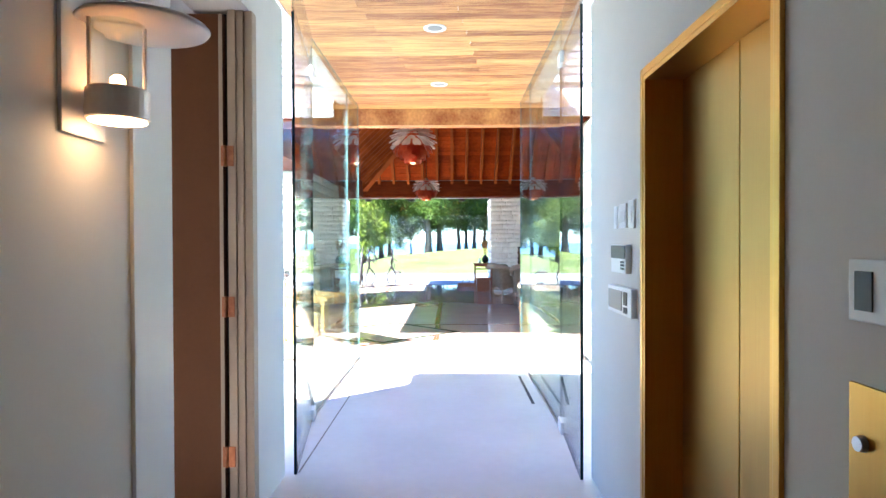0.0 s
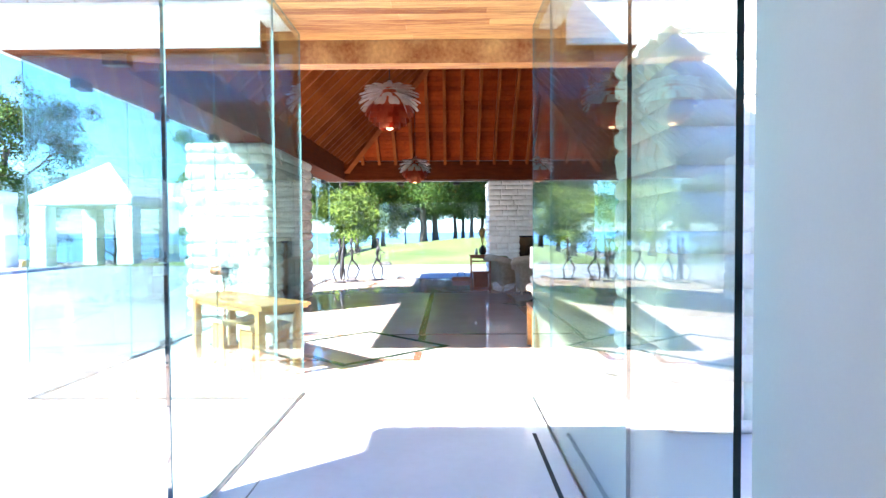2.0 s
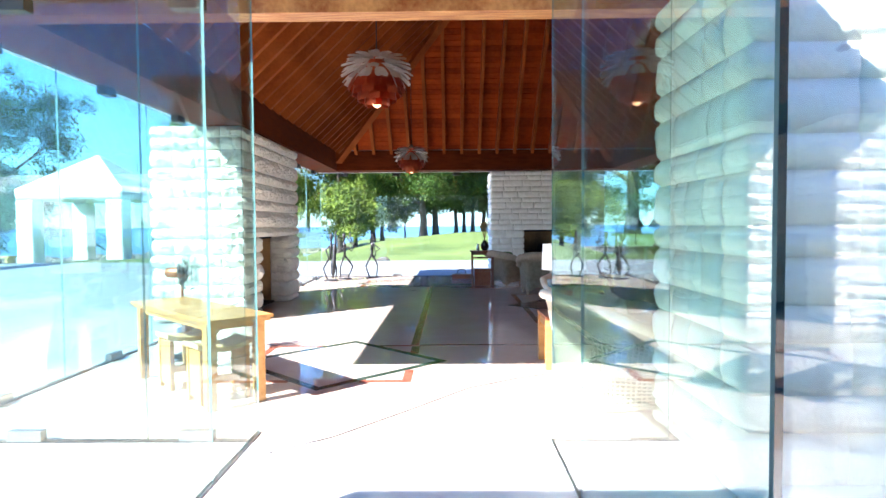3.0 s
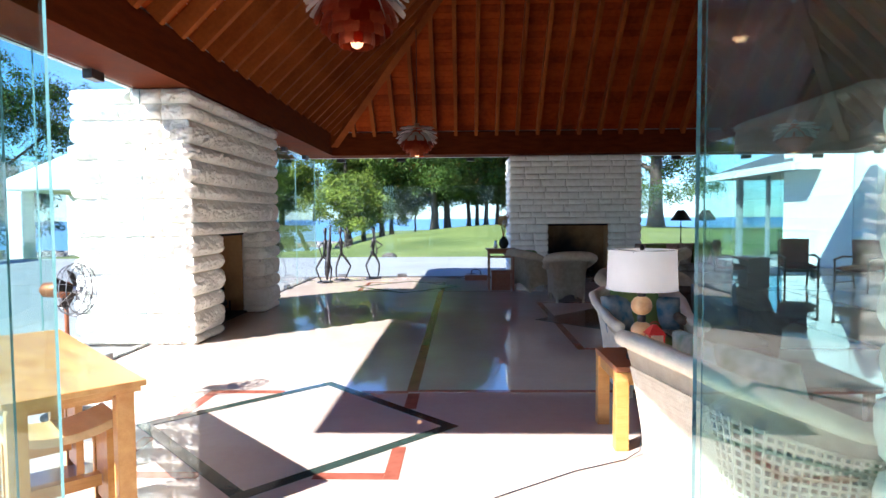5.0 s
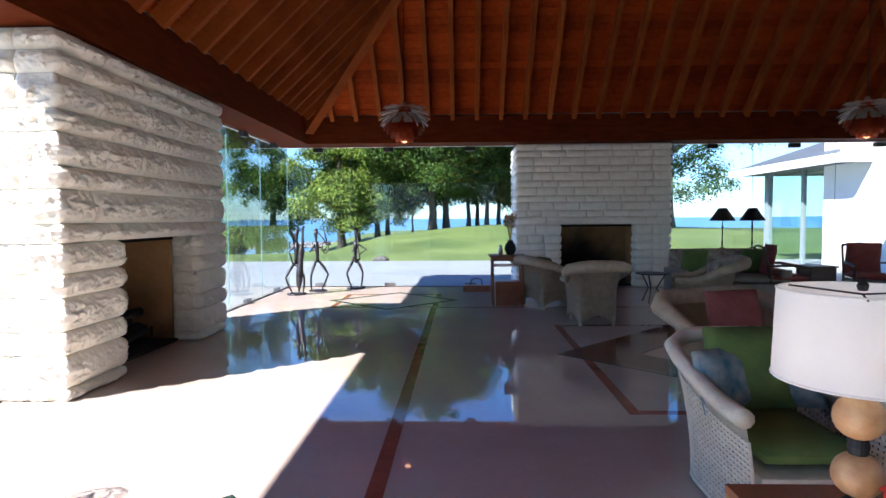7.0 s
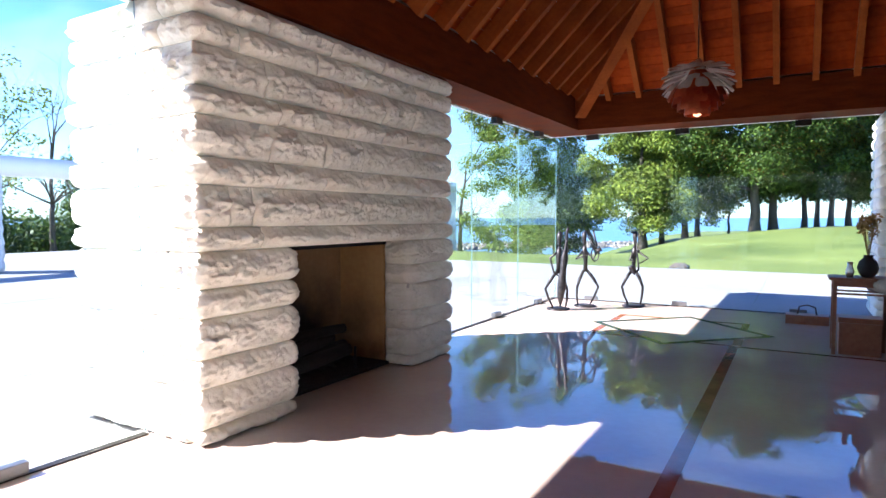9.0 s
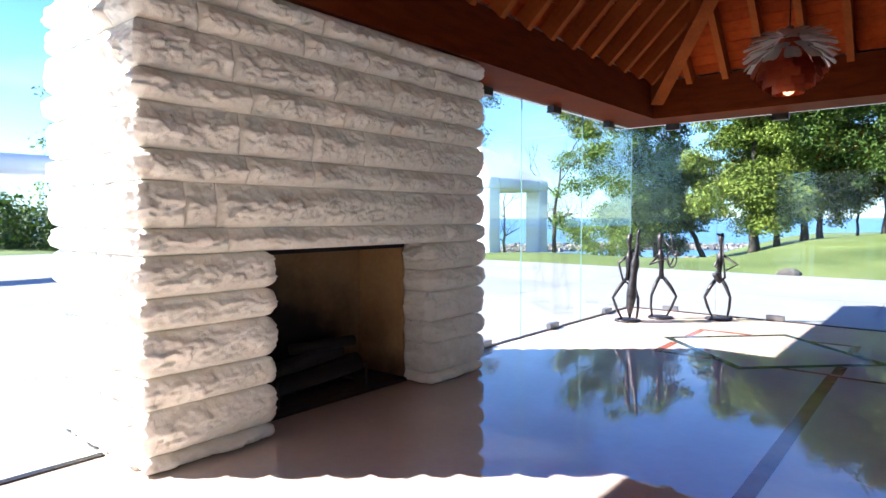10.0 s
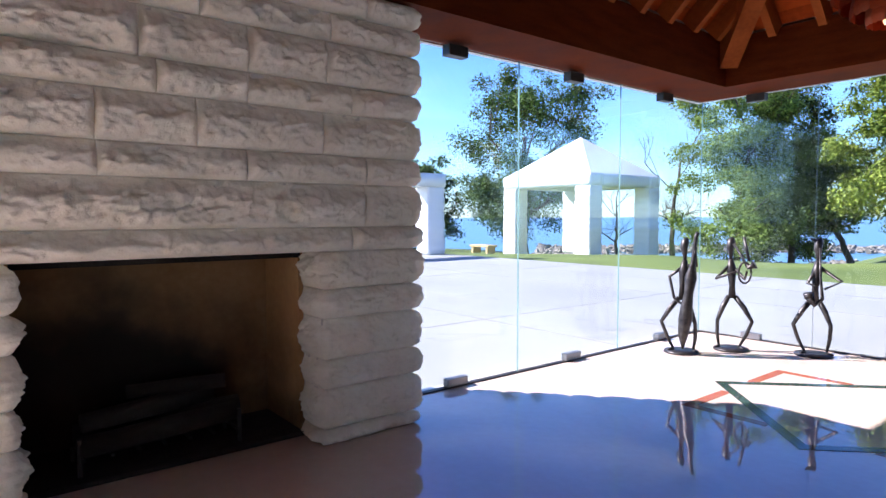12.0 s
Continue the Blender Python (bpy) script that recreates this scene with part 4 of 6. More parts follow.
# side room behind the doorway and the house front
bm = bmesh.new()
bm_box(bm, -3.2, HALL_L - WT - 0.003, HALL_END - 0.25, HALL_END + 0.1, 0, 3.3)
bm_box(bm, -3.2, -2.95, -4, HALL_END - 0.253, 0, 0.6), bm_box(bm, -3.2, -2.95, -4, HALL_END - 0.253, 2.6, 3.3)
bm_box(bm, -3.2, -2.95, -4, -0.6, 0.601, 2.599), bm_box(bm, -3.2, -2.95, 0.4, HALL_END - 0.253, 0.601, 2.599)
bm_box(bm, -3.2, HALL_L - WT - 0.003, -4.3, -4.003, 0, 3.3)
bm_box(bm, HALL_R + WT + 0.003, 9.0, HALL_END - 0.12, HALL_END + 0.13, 0, 3.3)
bm_box(bm, HALL_L - WT - 0.003, HALL_R + WT + 0.003, HALL_END - 0.25, HALL_END, H_TOP + 0.02, PASS_CEIL - 0.003)
structure("wall_house", bm, M_LIMESTONE, "white house front wall beside the passage", "wall")
bm = bmesh.new()
bm_box(bm, -3.3, PX0 - 0.25, -8, HALL_END + 0.45, 3.303, 3.42)
bm_box(bm, PX1 + 0.25, 11.0, -8, HALL_END + 0.45, 3.303, 3.42)
bm_box(bm, PX0 - 0.249, PX1 + 0.249, -8, HALL_END - 0.605, 3.303, 3.5)
structure("roof_house", bm, M_FASCIA, "flat white eaves of the main house", "roof")

door = thing("door_1", "brown painted door standing open, with copper hinges", "door", kind="structure")
HX = HALL_L - 0.125
part("leaf", box(HX - 0.80, HX - 0.013, DO1 - 0.095, DO1 - 0.05, 0.01, DH - 0.02, bevel=0.003), M_LEAF_DOOR, door)
part("lipping", box(HX - 0.033, HX - 0.0125, DO1 - 0.0985, DO1 - 0.0955, 0.01, DH - 0.02, bevel=0.001), M_CASING, door, "pale taupe edge strip")
for z in (0.36, 1.165, 1.97):
    h = part("hinge", box(HX - 0.022, HX + 0.046, DO1 - 0.104, DO1 - 0.0986, z - 0.055, z + 0.055, bevel=0.002), M_HINGE, door, "copper butt hinge")
    part("knuckle", tube([(HX, DO1 - 0.107, z - 0.056), (HX, DO1 - 0.107, z + 0.056)], 0.009, 10), M_HINGE, h)
fr = thing("door_frame", "taupe moulded door frame round the hall doorway", "door frame", kind="structure")
# black sheet gives the gap at the hinges its deep shade
part("gap_shade", box(HALL_L - WT, HX + 0.022, DO1 - 0.03, DO1 - 0.001, 0.0, DH), M_BLACK, fr, "black sheet for the shade in the gap behind the open door")
part("jamb", box(HX + 0.012, HX + 0.055, DO1 - 0.095, DO1 - 0.031, 0.0, DH, bevel=0.003), M_CASING, fr)
part("jamb", box(HX + 0.056, HALL_L - 0.03, DO1 - 0.085, DO1 - 0.031, 0.0, DH, bevel=0.006), M_CASING, fr)
part("jamb", box(HALL_L - 0.029, HALL_L + 0.014, DO1 - 0.075, DO1 - 0.001, 0.0, DH, bevel=0.006), M_CASING, fr)
part("casing", box(HALL_L + 0.0005, HALL_L + 0.014, DO0 - 0.27, DO0, 0.0, DH + 0.1, bevel=0.004), M_TRIM, fr, "white door casing")
part("jamb", box(HALL_L - WT, HALL_L + 0.012, DO0 + 0.001, DO0 + 0.015, 0.0, DH), M_TRIM, fr)

lift = thing("lift_entrance", "brushed brass lift doors in a deep brass surround", "lift door", kind="structure")
REC = 0.19
for y0, y1 in ((EO0, EO0 + 0.02), (EO1 - 0.02, EO1)):
    part("jamb", box(HALL_R - 0.012, HALL_R + REC, y0, y1, 0, EH - 0.02), M_BRASS, lift)
part("head", box(HALL_R - 0.012, HALL_R + REC, EO0, EO1, EH - 0.02, EH), M_BRASS, lift)
for y0, y1 in ((EO0 - 0.035, EO0 - 0.001), (EO1 + 0.001, EO1 + 0.035)):
    part("architrave", box(HALL_R - 0.016, HALL_R - 0.0005, y0, y1, 0, EH + 0.035, bevel=0.004), M_BRASS, lift)
part("architrave", box(HALL_R - 0.016, HALL_R - 0.0005, EO0, EO1, EH + 0.001, EH + 0.035, bevel=0.004), M_BRASS, lift)
mid = (EO0 + EO1) / 2
part("door_panel", box(HALL_R + REC - 0.03, HALL_R + REC, EO0 + 0.02, mid - 0.004, 0.012, EH - 0.021, bevel=0.003), M_BRASS_DOOR, lift)
part("door_panel", box(HALL_R + REC - 0.03, HALL_R + REC, mid + 0.004, EO1 - 0.021, 0.012, EH - 0.021, bevel=0.003), M_BRASS_DOOR, lift)
part("sill", box(HALL_R - 0.01, HALL_R + REC, EO0 + 0.021, EO1 - 0.021, 0.001, 0.011), M_BRASS, lift)


def wall_panel(name, y0, y1, z0, z1, label, category, inserts, deep=0.022):
    p = thing(name, label, category, Matrix.Translation((HALL_R, 0, 0)))
    part("body", box(-deep, -0.0005, y0, y1, z0, z1, bevel=0.004), M_WHITE, p)
    for nm, a, b, c, d, mat, lab in inserts:
        part(nm, box(-deep - 0.004, -deep + 0.003, a, b, c, d, bevel=0.0015), mat, p, lab)
    return p


wall_panel("light_switch", 2.53, 2.66, 1.575, 1.70, "white triple rocker light switch on the wall", "switch",
           [("rocker", 2.54 + 0.04 * i, 2.572 + 0.04 * i, 1.605, 1.665, M_WHITE, "") for i in range(3)], 0.012)
wall_panel("light_switch", 2.69, 2.75, 1.575, 1.695, "white single rocker light switch on the wall", "switch", [("rocker", 2.703, 2.737, 1.605, 1.665, M_WHITE, "")], 0.012)
wall_panel("wall_control", 2.40, 2.49, 1.57, 1.71, "white wall control plate", "switch", [("rocker", 2.42, 2.47, 1.60, 1.68, M_WHITE, "")], 0.012)
wall_panel("alarm_keypad", 2.47, 2.735, 1.345, 1.49, "white keypad with a dark grey display", "keypad",
           [("display", 2.475, 2.73, 1.42, 1.486, M_GREY, "dark grey display")]
           + [("key", 2.49 + 0.022 * (i % 3), 2.507 + 0.022 * (i % 3), 1.365 + 0.016 * (i // 3), 1.376 + 0.016 * (i // 3), M_GREY, "") for i in range(9)], 0.03)
wall_panel("intercom", 2.38, 2.80, 1.135, 1.275, "white intercom panel with grey speaker field", "intercom",
           [("speaker_field", 2.53, 2.78, 1.155, 1.255, M_PALEGREY, "grey speaker field"), ("display", 2.44, 2.50, 1.19, 1.255, M_GREY, "dark display"),
            ("button", 2.44, 2.467, 1.15, 1.18, M_GREY, ""), ("button", 2.473, 2.50, 1.15, 1.18, M_GREY, "")], 0.03)
wall_panel("wall_control", 0.70, 0.82, 1.33, 1.465, "white wall plate with a small grey display", "switch", [("display", 0.74, 0.795, 1.355, 1.44, M_GREY, "grey display")], 0.012)
call = thing("lift_call_plate", "brushed brass lift call plate with a round key switch", "call plate", Matrix.Translation((HALL_R, 0, 0)))
part("plate", box(-0.01, -0.0005, 0.60, 0.82, 0.45, 1.195, bevel=0.003), M_BRASS, call)
part("key_switch", tube([(-0.011, 0.77, 1.07), (-0.026, 0.77, 1.07)], [0.018, 0.016], 16), M_STEEL, call, "round steel key switch")

sconce = thing("wall_sconce", "lit wall sconce with pale backplate, glass tube and round disc", "wall lamp", Matrix.Translation((HALL_L, 1.22, 2.077)) @ Matrix.Scale(1.049, 4))
part("backplate", box(0.0005, 0.012, -0.10, 0.10, -0.25, 0.35, bevel=0.003), M_TRIM, sconce)
part("cup", lathe(((0.078, -0.205), (0.082, -0.2), (0.082, -0.125), (0.078, -0.12)), 32, (0.105, 0, 0)), M_SILVER, sconce, "satin metal cup")
part("lens", smooth(lathe(((0.02, -0.212), (0.074, -0.2095), (0.074, -0.206)), 28, (0.105, 0, 0))), glow("sconce_lens", (1.0, 0.60, 0.28), 2.0), sconce, "glowing lower lens")
part("arm", tube([(0.012, 0, -0.165), (0.04, -0.02, -0.175), (0.03, 0, -0.165)], 0.008, 8), M_SILVER, sconce)
for yy in (-0.05, 0.05):
    part("rod", tube([(0.105 + yy, yy, -0.12), (0.105 + yy, yy, 0.065)], 0.006, 8), M_SILVER, sconce, "thin metal rod")
part("glass_tube", smooth(lathe(((0.07, -0.12), (0.07, 0.06)), 28, (0.105, 0, 0))), M_PANE, sconce, "clear glass tube")
part("bulb", smooth(lathe(((0.012, -0.12), (0.02, -0.105), (0.02, -0.09), (0.01, -0.08)), 14, (0.105, 0, 0))), M_BULB2, sconce, "glowing bulb")
part("disc", smooth(lathe(((0.02, 0.066), (0.172, 0.068), (0.178, 0.075), (0.172, 0.082), (0.02, 0.084)), 40, (0.15, 0.06, 0))), M_TRIM, sconce, "pale round disc")

# ---- outdoors: stone pavilion and portal on the terrace ----
def rough_block(x0, x1, y0, y1, z0, z1, seed, step=0.35, amp=0.05):
    """A wall piece with a gently uneven stone surface and softened arrises."""
    bm = bmesh.new()
    n = [max(2, int(abs(b - a) / step)) for a, b in ((x0, x1), (y0, y1), (z0, z1))]
    off, vs = Vector((seed * 3.1, seed * 7.7, seed)), {}

    def vert(i, j, k):
        if (i, j, k) not in vs:
            p = Vector((x0 + (x1 - x0) * i / n[0], y0 + (y1 - y0) * j / n[1], z0 + (z1 - z0) * k / n[2]))
            c = Vector(((x0 + x1) / 2, (y0 + y1) / 2, p.z))
            course = abs(math.sin(p.z * math.pi / 0.36))
            d = (p - c)
            d.z = 0
            if d.length > 0:
                p += d.normalized() * (amp * (course - 0.6) + amp * noise.noise(p * 2 + off))
            vs[i, j, k] = bm.verts.new(p)
        return vs[i, j, k]

    def face(fn, a, b):
        for i in range(a):
            for j in range(b):
                bm.faces.new((fn(i, j), fn(i + 1, j), fn(i + 1, j + 1), fn(i, j + 1)))
    X, Y, Z = n
    face(lambda i, k: vert(i, 0, k), X, Z), face(lambda i, k: vert(X - i, Y, k), X, Z)
    face(lambda j, k: vert(X, j, k), Y, Z), face(lambda j, k: vert(0, Y - j, k), Y, Z)
    face(lambda i, j: vert(i, j, Z), X, Y), face(lambda i, j: vert(i, Y - j, 0), X, Y)
    return smooth(bm)


def garden_pavilion(cx, cy, half, gz, label):
    g = thing("garden_pavilion", label, "pavilion", Matrix.Translation((cx, cy, gz)))
    pw, hz, top = 0.98, 3.62, 4.25
    for sx in (-1, 1):
        for sy in (-1, 1):
            x, y = sx * (half - pw / 2), sy * (half - pw / 2)
            part("post", rough_block(x - pw / 2, x + pw / 2, y - pw / 2, y + pw / 2, -0.3, hz, sx * 3 + sy + 9, 0.12), M_LIMESTONE, g)
    for s in (-1, 1):
        part("lintel", rough_block(-half - 0.02, half + 0.02, min(s * half, s * (half - pw)), max(s * half, s * (half - pw)), hz, top, s + 20, 0.2, 0.03), M_LIMESTONE, g)
        part("lintel", rough_block(min(s * half, s * (half - pw)), max(s * half, s * (half - pw)), -half + pw + 0.01, half - pw - 0.01, hz, top, s + 30, 0.2, 0.03), M_LIMESTONE, g)
    bm = bmesh.new()
    base = [bm.verts.new(v) for v in ((-half, -half, top), (half, -half, top), (half, half, top), (-half, half, top))]
    apex = bm.verts.new((0, 0, top + 2.35))
    bm.faces.new(base[::-1])
    for k in range(4):
        bm.faces.new((base[k], base[(k + 1) % 4], apex))
    bmesh.ops.subdivide_edges(bm, edges=bm.edges[:], cuts=5, use_grid_fill=True)
    part("roof", bm, M_LIMESTONE, g, "white pyramid roof")
    return g


garden_pavilion(-21.9, 41.6, 3.15, ground_z(-19, 39) - 0.02, "open white stone garden pavilion with a pyramid roof")

portal = thing("stone_portal", "long white stone portal of square posts and a lintel", "portal", Matrix.Translation((-19.7, 0, -0.03)))
for y in (5.9, 18.2, 28.9):
    part("post", rough_block(-0.43, 0.43, y - 0.43, y + 0.43, 0, 2.85, y, 0.12), M_LIMESTONE, portal)
part("lintel", rough_block(-0.45, 0.45, 4.5, 29.36, 2.85, 3.4, 4, 0.22, 0.03), M_LIMESTONE, portal)
crate = thing("timber_bench", "small light brown timber bench on the lawn", "bench", Matrix.Translation((-24.6, 36.4, ground_z(-24.6, 36.4) + 0.02)))
part("seat", box(-0.8, 0.8, -0.35, 0.35, 0.36, 0.48, bevel=0.02), M_PALE_PINE, crate)
for x in (-0.6, 0.6):
    part("leg", box(x - 0.08, x + 0.08, -0.3, 0.3, 0, 0.36, bevel=0.01), M_PALE_PINE, crate)

# ---- the house wing beyond the far corner ----
wing = thing("house_wing", "white walled house wing with a glazed corner and slate roof", "house", Matrix.Translation((0, 0, -0.03)))
WX = 11.2
part("wall", box(WX, 13.4, 21.4, 26.0, 0, 5.2, bevel=0.03), M_LIMESTONE, wing, "tall plain white wall")
# second wall is added out of view to cut sky light from the east
part("wall", box(WX + 0.25, 13.4, 8.0, 21.397, 0, 4.6, bevel=0.03), M_LIMESTONE, wing, "unseen long white wall blocking the eastern sky light")
part("roof", prism(((10.38, 2.98), (10.38, 3.16), (17, 5.3), (17, 2.98)), 26.03, 30.3), M_SLATE, wing, "grey slate roof")
part("roof", prism(((10.38, 2.98), (10.38, 3.16), (WX - 0.003, 3.43), (WX - 0.003, 2.98)), 23.9, 26.029), M_SLATE, wing, "grey slate roof")
part("fascia", box(10.31, 10.378, 23.85, 30.35, 2.93, 3.17, bevel=0.008), M_FASCIA, wing, "white eaves fascia")
part("fascia", box(10.379, WX - 0.003, 23.83, 23.897, 2.93, 3.40, bevel=0.008), M_FASCIA, wing, "white eaves fascia")
for x, y, w in ((WX + 0.1, 29.4, 0.10), (WX + 0.1, 27.2, 0.06), (13.6, 29.4, 0.09), (16.6, 29.4, 0.09), (16.6, 26.5, 0.09)):
    part("window_post", box(x - w, x + w, y - w, y + w, 0, 2.978, bevel=0.008), M_POST, wing, "window post, roof shade in its grey")
for y0, y1 in ((26.02, 27.1), (27.3, 29.29)):
    pane("pane", (WX + 0.1, y0), (WX + 0.1, y1), 0.05, 2.975, wing)
for x0, x1 in ((WX + 0.21, 13.5), (13.7, 16.5)):
    pane("pane", (x0, 29.4), (x1, 29.4), 0.05, 2.975, wing)


# ---- trees ----
def branches(bm, p, d, length, r, depth, rnd, tips, spread=0.6, n=6):
    pts, rs = [p.copy()], [r]
    steps = 4
    for i in range(steps):
        d = (d + Vector((rnd.uniform(-1, 1), rnd.uniform(-1, 1), rnd.uniform(-0.4, 0.6))) * 0.16).normalized()
        p = p + d * length / steps
        pts.append(p.copy()), rs.append(r * (1 - 0.45 * (i + 1) / steps))
    bm_tube(bm, pts, rs, n)
    tips.append((p.copy(), r))
    if depth > 0:
        tips.append((pts[2], r))
        for k in range(rnd.randint(2, 3) + (depth > 2)):
            s = Vector((rnd.uniform(-1, 1), rnd.uniform(-1, 1), rnd.uniform(-0.25, 0.7))).normalized()
            q = pts[rnd.choice((2, 3, 4))]
            branches(bm, q, (d * (1 - spread) + s * spread).normalized(), length * rnd.uniform(0.55, 0.8), rs[-1] * rnd.uniform(0.6, 0.85), depth - 1, rnd, tips, spread, max(4, n - 1))


def leaves(bm, rnd, centre, radius, count, size, squash=0.8):
    """Loose small leaf blades in a ragged clump."""
    for _ in range(count):
        v = Vector((rnd.gauss(0, 1), rnd.gauss(0, 1), rnd.gauss(0, 1)))
        v = v.normalized() * radius * rnd.random() ** 0.45
        v.z *= squash
        c = centre + v
        a = Vector((rnd.uniform(-1, 1), rnd.uniform(-1, 1), rnd.uniform(-1, 0.4))).normalized() * size * rnd.uniform(0.6, 1.4)
        b = a.orthogonal().normalized() * size * rnd.uniform(0.35, 0.6)
        b.rotate(Matrix.Rotation(rnd.uniform(0, 6.28), 3, a.normalized()))
        q = [bm.verts.new(c + w) for w in (-a, b * 0.8 - a * 0.1, a, -b * 0.8 - a * 0.1)]
        bm.faces.new(q)


def leaf_mass(name, centres, radii, count, size, seed, material, parent=None, label="", squash=0.7):
    """Many leaf blades round clump centres, as one mesh; each clump is a ragged, flattened tuft."""
    rng = np.random.default_rng(seed)
    C, R = np.array(centres, float), np.array(radii, float)
    share = R ** 2 / (R ** 2).sum()
    pick = rng.choice(len(C), count, p=share)
    v = rng.normal(size=(count, 3))
    v /= np.linalg.norm(v, axis=1)[:, None]
    v *= (R[pick] * rng.random(count) ** 0.55 * (1 + 0.22 * np.abs(rng.normal(size=count))))[:, None]
    v[:, 2] = v[:, 2] * squash - 0.18 * np.hypot(v[:, 0], v[:, 1])
    c = C[pick] + v
    up = rng.normal(size=(count, 3)) * 0.5 + np.array((0, 0, 0.8)) + v / R[pick][:, None] * 0.9
    a = np.cross(up, rng.normal(size=(count, 3)))
    a /= np.linalg.norm(a, axis=1)[:, None] + 1e-6
    b = np.cross(a, up)
    b /= np.linalg.norm(b, axis=1)[:, None] + 1e-6
    a *= (size * rng.uniform(0.6, 1.4, count))[:, None]
    b *= (size * rng.uniform(0.4, 0.75, count))[:, None]
    co = np.stack((c - a, c + b - a * 0.1, c + a, c - b - a * 0.1), 1).reshape(-1, 3)
    me = bpy.data.meshes.new(name)
    me.vertices.add(4 * count), me.loops.add(4 * count), me.polygons.add(count)
    me.vertices.foreach_set("co", co.ravel())
    me.loops.foreach_set("vertex_index", np.arange(4 * count))
    me.polygons.foreach_set("loop_start", np.arange(0, 4 * count, 4))
    me.update(calc_edges=True)
    me.materials.append(material)
    ob = new(name, me)
    if parent is not None:
        ob.parent = parent
    return tagged(ob, label)


def tree(x, y, height, spread, seed, leaf, label, trunk_r=0.28, clear=0.28, count=5200, lean=(0, 0), size=0.17, depth=3, low=0.0, group=""):
    rnd = random.Random(seed)
    z = ground_z(x, y)
    t = thing("tree", label, "tree", Matrix.Translation((x, y, z - 0.05)), group)
    tips, bm = [], bmesh.new()
    d = Vector((lean[0], lean[1], 1)).normalized()
    bend = [Vector((0, 0, -0.3))]
    h0 = height * clear
    for i in range(1, 6):
        bend.append(Vector((lean[0] * h0 * i / 5 + rnd.uniform(-0.06, 0.06), lean[1] * h0 * i / 5 + rnd.uniform(-0.06, 0.06), h0 * i / 5)))
    bm_tube(bm, bend, [trunk_r * 1.5, trunk_r * 1.12, trunk_r, trunk_r * 0.93, trunk_r * 0.88, trunk_r * 0.82], 10)
    top = bend[-1]
    branches(bm, top, (d + Vector((0, 0, 1))).normalized(), height * 0.42, trunk_r * 0.75, depth, rnd, tips, 0.5)
    for k in range(5):
        a = 2 * math.pi * (k + rnd.random() * 0.6) / 5
        q = bend[rnd.choice((4, 5, 5))]
        branches(bm, q, Vector((math.cos(a), math.sin(a), 0.55)).normalized(), spread * 0.62, trunk_r * 0.42, depth - 1, rnd, tips, 0.62)
    part("trunk", smooth(bm), M_BARK, t, "grey-brown trunk and limbs")
    if count:
        k = 0
        cl = [c for c, _ in tips if c.z > h0 * 0.75]
        rnd.shuffle(cl)
        cl = cl[:60]
        while k < 80:
            a, rr, hh = rnd.uniform(0, 6.28), spread * rnd.random() ** 0.45, rnd.random()
            prof = math.sin(math.pi * min(max(0.12 + 0.85 * hh, 0), 1)) ** 0.6
            cl.append(Vector((lean[0] * h0 + math.cos(a) * rr * prof, lean[1] * h0 + math.sin(a) * rr * prof, h0 * (0.85 - low) + (height - h0 * (0.85 - low)) * hh * 0.97)))
            k += 1
        leaf_mass("crown", cl, [rnd.uniform(0.5, 1.3) * spread * 0.22 for _ in cl], count, size, seed, leaf, t, "dense leafy crown")
    return t


GROVE = "lakeside grove"
for i, (x, y, h, sp, tr, cl, mat) in enumerate(((-8.3, 51.7, 11.0, 4.2, 0.34, 0.26, M_LEAF2), (-7.4, 53.5, 10.5, 3.6, 0.2, 0.30, M_LEAF), (-6.0, 54.0, 10.5, 3.6, 0.24, 0.28, M_LEAF2), (-5.3, 55.0, 9.5, 3.4, 0.2, 0.30, M_LEAF),
                                                (-1.7, 53.0, 13.2, 5.2, 0.36, 0.24, M_LEAF3), (-0.7, 54.2, 12.0, 4.6, 0.31, 0.24, M_LEAF3), (1.0, 56.0, 8.6, 3.0, 0.2, 0.36, M_LEAF), (1.8, 59.0, 8.0, 2.8, 0.2, 0.38, M_LEAF3),
                                                (2.5, 57.0, 7.8, 3.0, 0.22, 0.36, M_LEAF3), (3.6, 58.5, 8.0, 3.2, 0.22, 0.34, M_LEAF), (6.2, 60.0, 8.2, 3.6, 0.24, 0.30, M_LEAF3), (8.7, 58.0, 9.0, 3.8, 0.3, 0.28, M_LEAF))):
    tree(x, y, h, sp, 40 + i, mat, "tall broad-leaved tree with dense green crown by the lake", tr * 0.8, cl, (62000, 44000, 54000, 46000, 64000, 56000, 38000, 32000, 32000, 34000, 34000, 36000)[i], group=GROVE,
         low=(0.2, 0.0, 0.45, 0.1, 0.1, 0.0, 0.05, 0.0, 0.1, 0.05, 0.1, 0.2)[i], size=0.095)
tree(-3.4, 55.0, 4.6, 1.3, 70, M_LEAF2, "slim young tree with a pale straight trunk", 0.07, 0.5, 4000, size=0.09)
tree(-12.1, 55.0, 6.4, 2.3, 71, M_LEAF4, "small leaning tree with light green leaves by the shore", 0.17, 0.42, 12000, (-0.5, 0.1), 0.10)
tree(-17.9, 52.5, 13.5, 4.2, 72, M_LEAF4, "large dense green tree with low hanging branches by the water", 0.22, 0.2, 60000, low=0.75, size=0.095)
tree(-15.6, 55.0, 12.5, 3.6, 73, M_LEAF3, "full dark green tree near the shore", 0.2, 0.24, 44000, low=0.4, size=0.095)
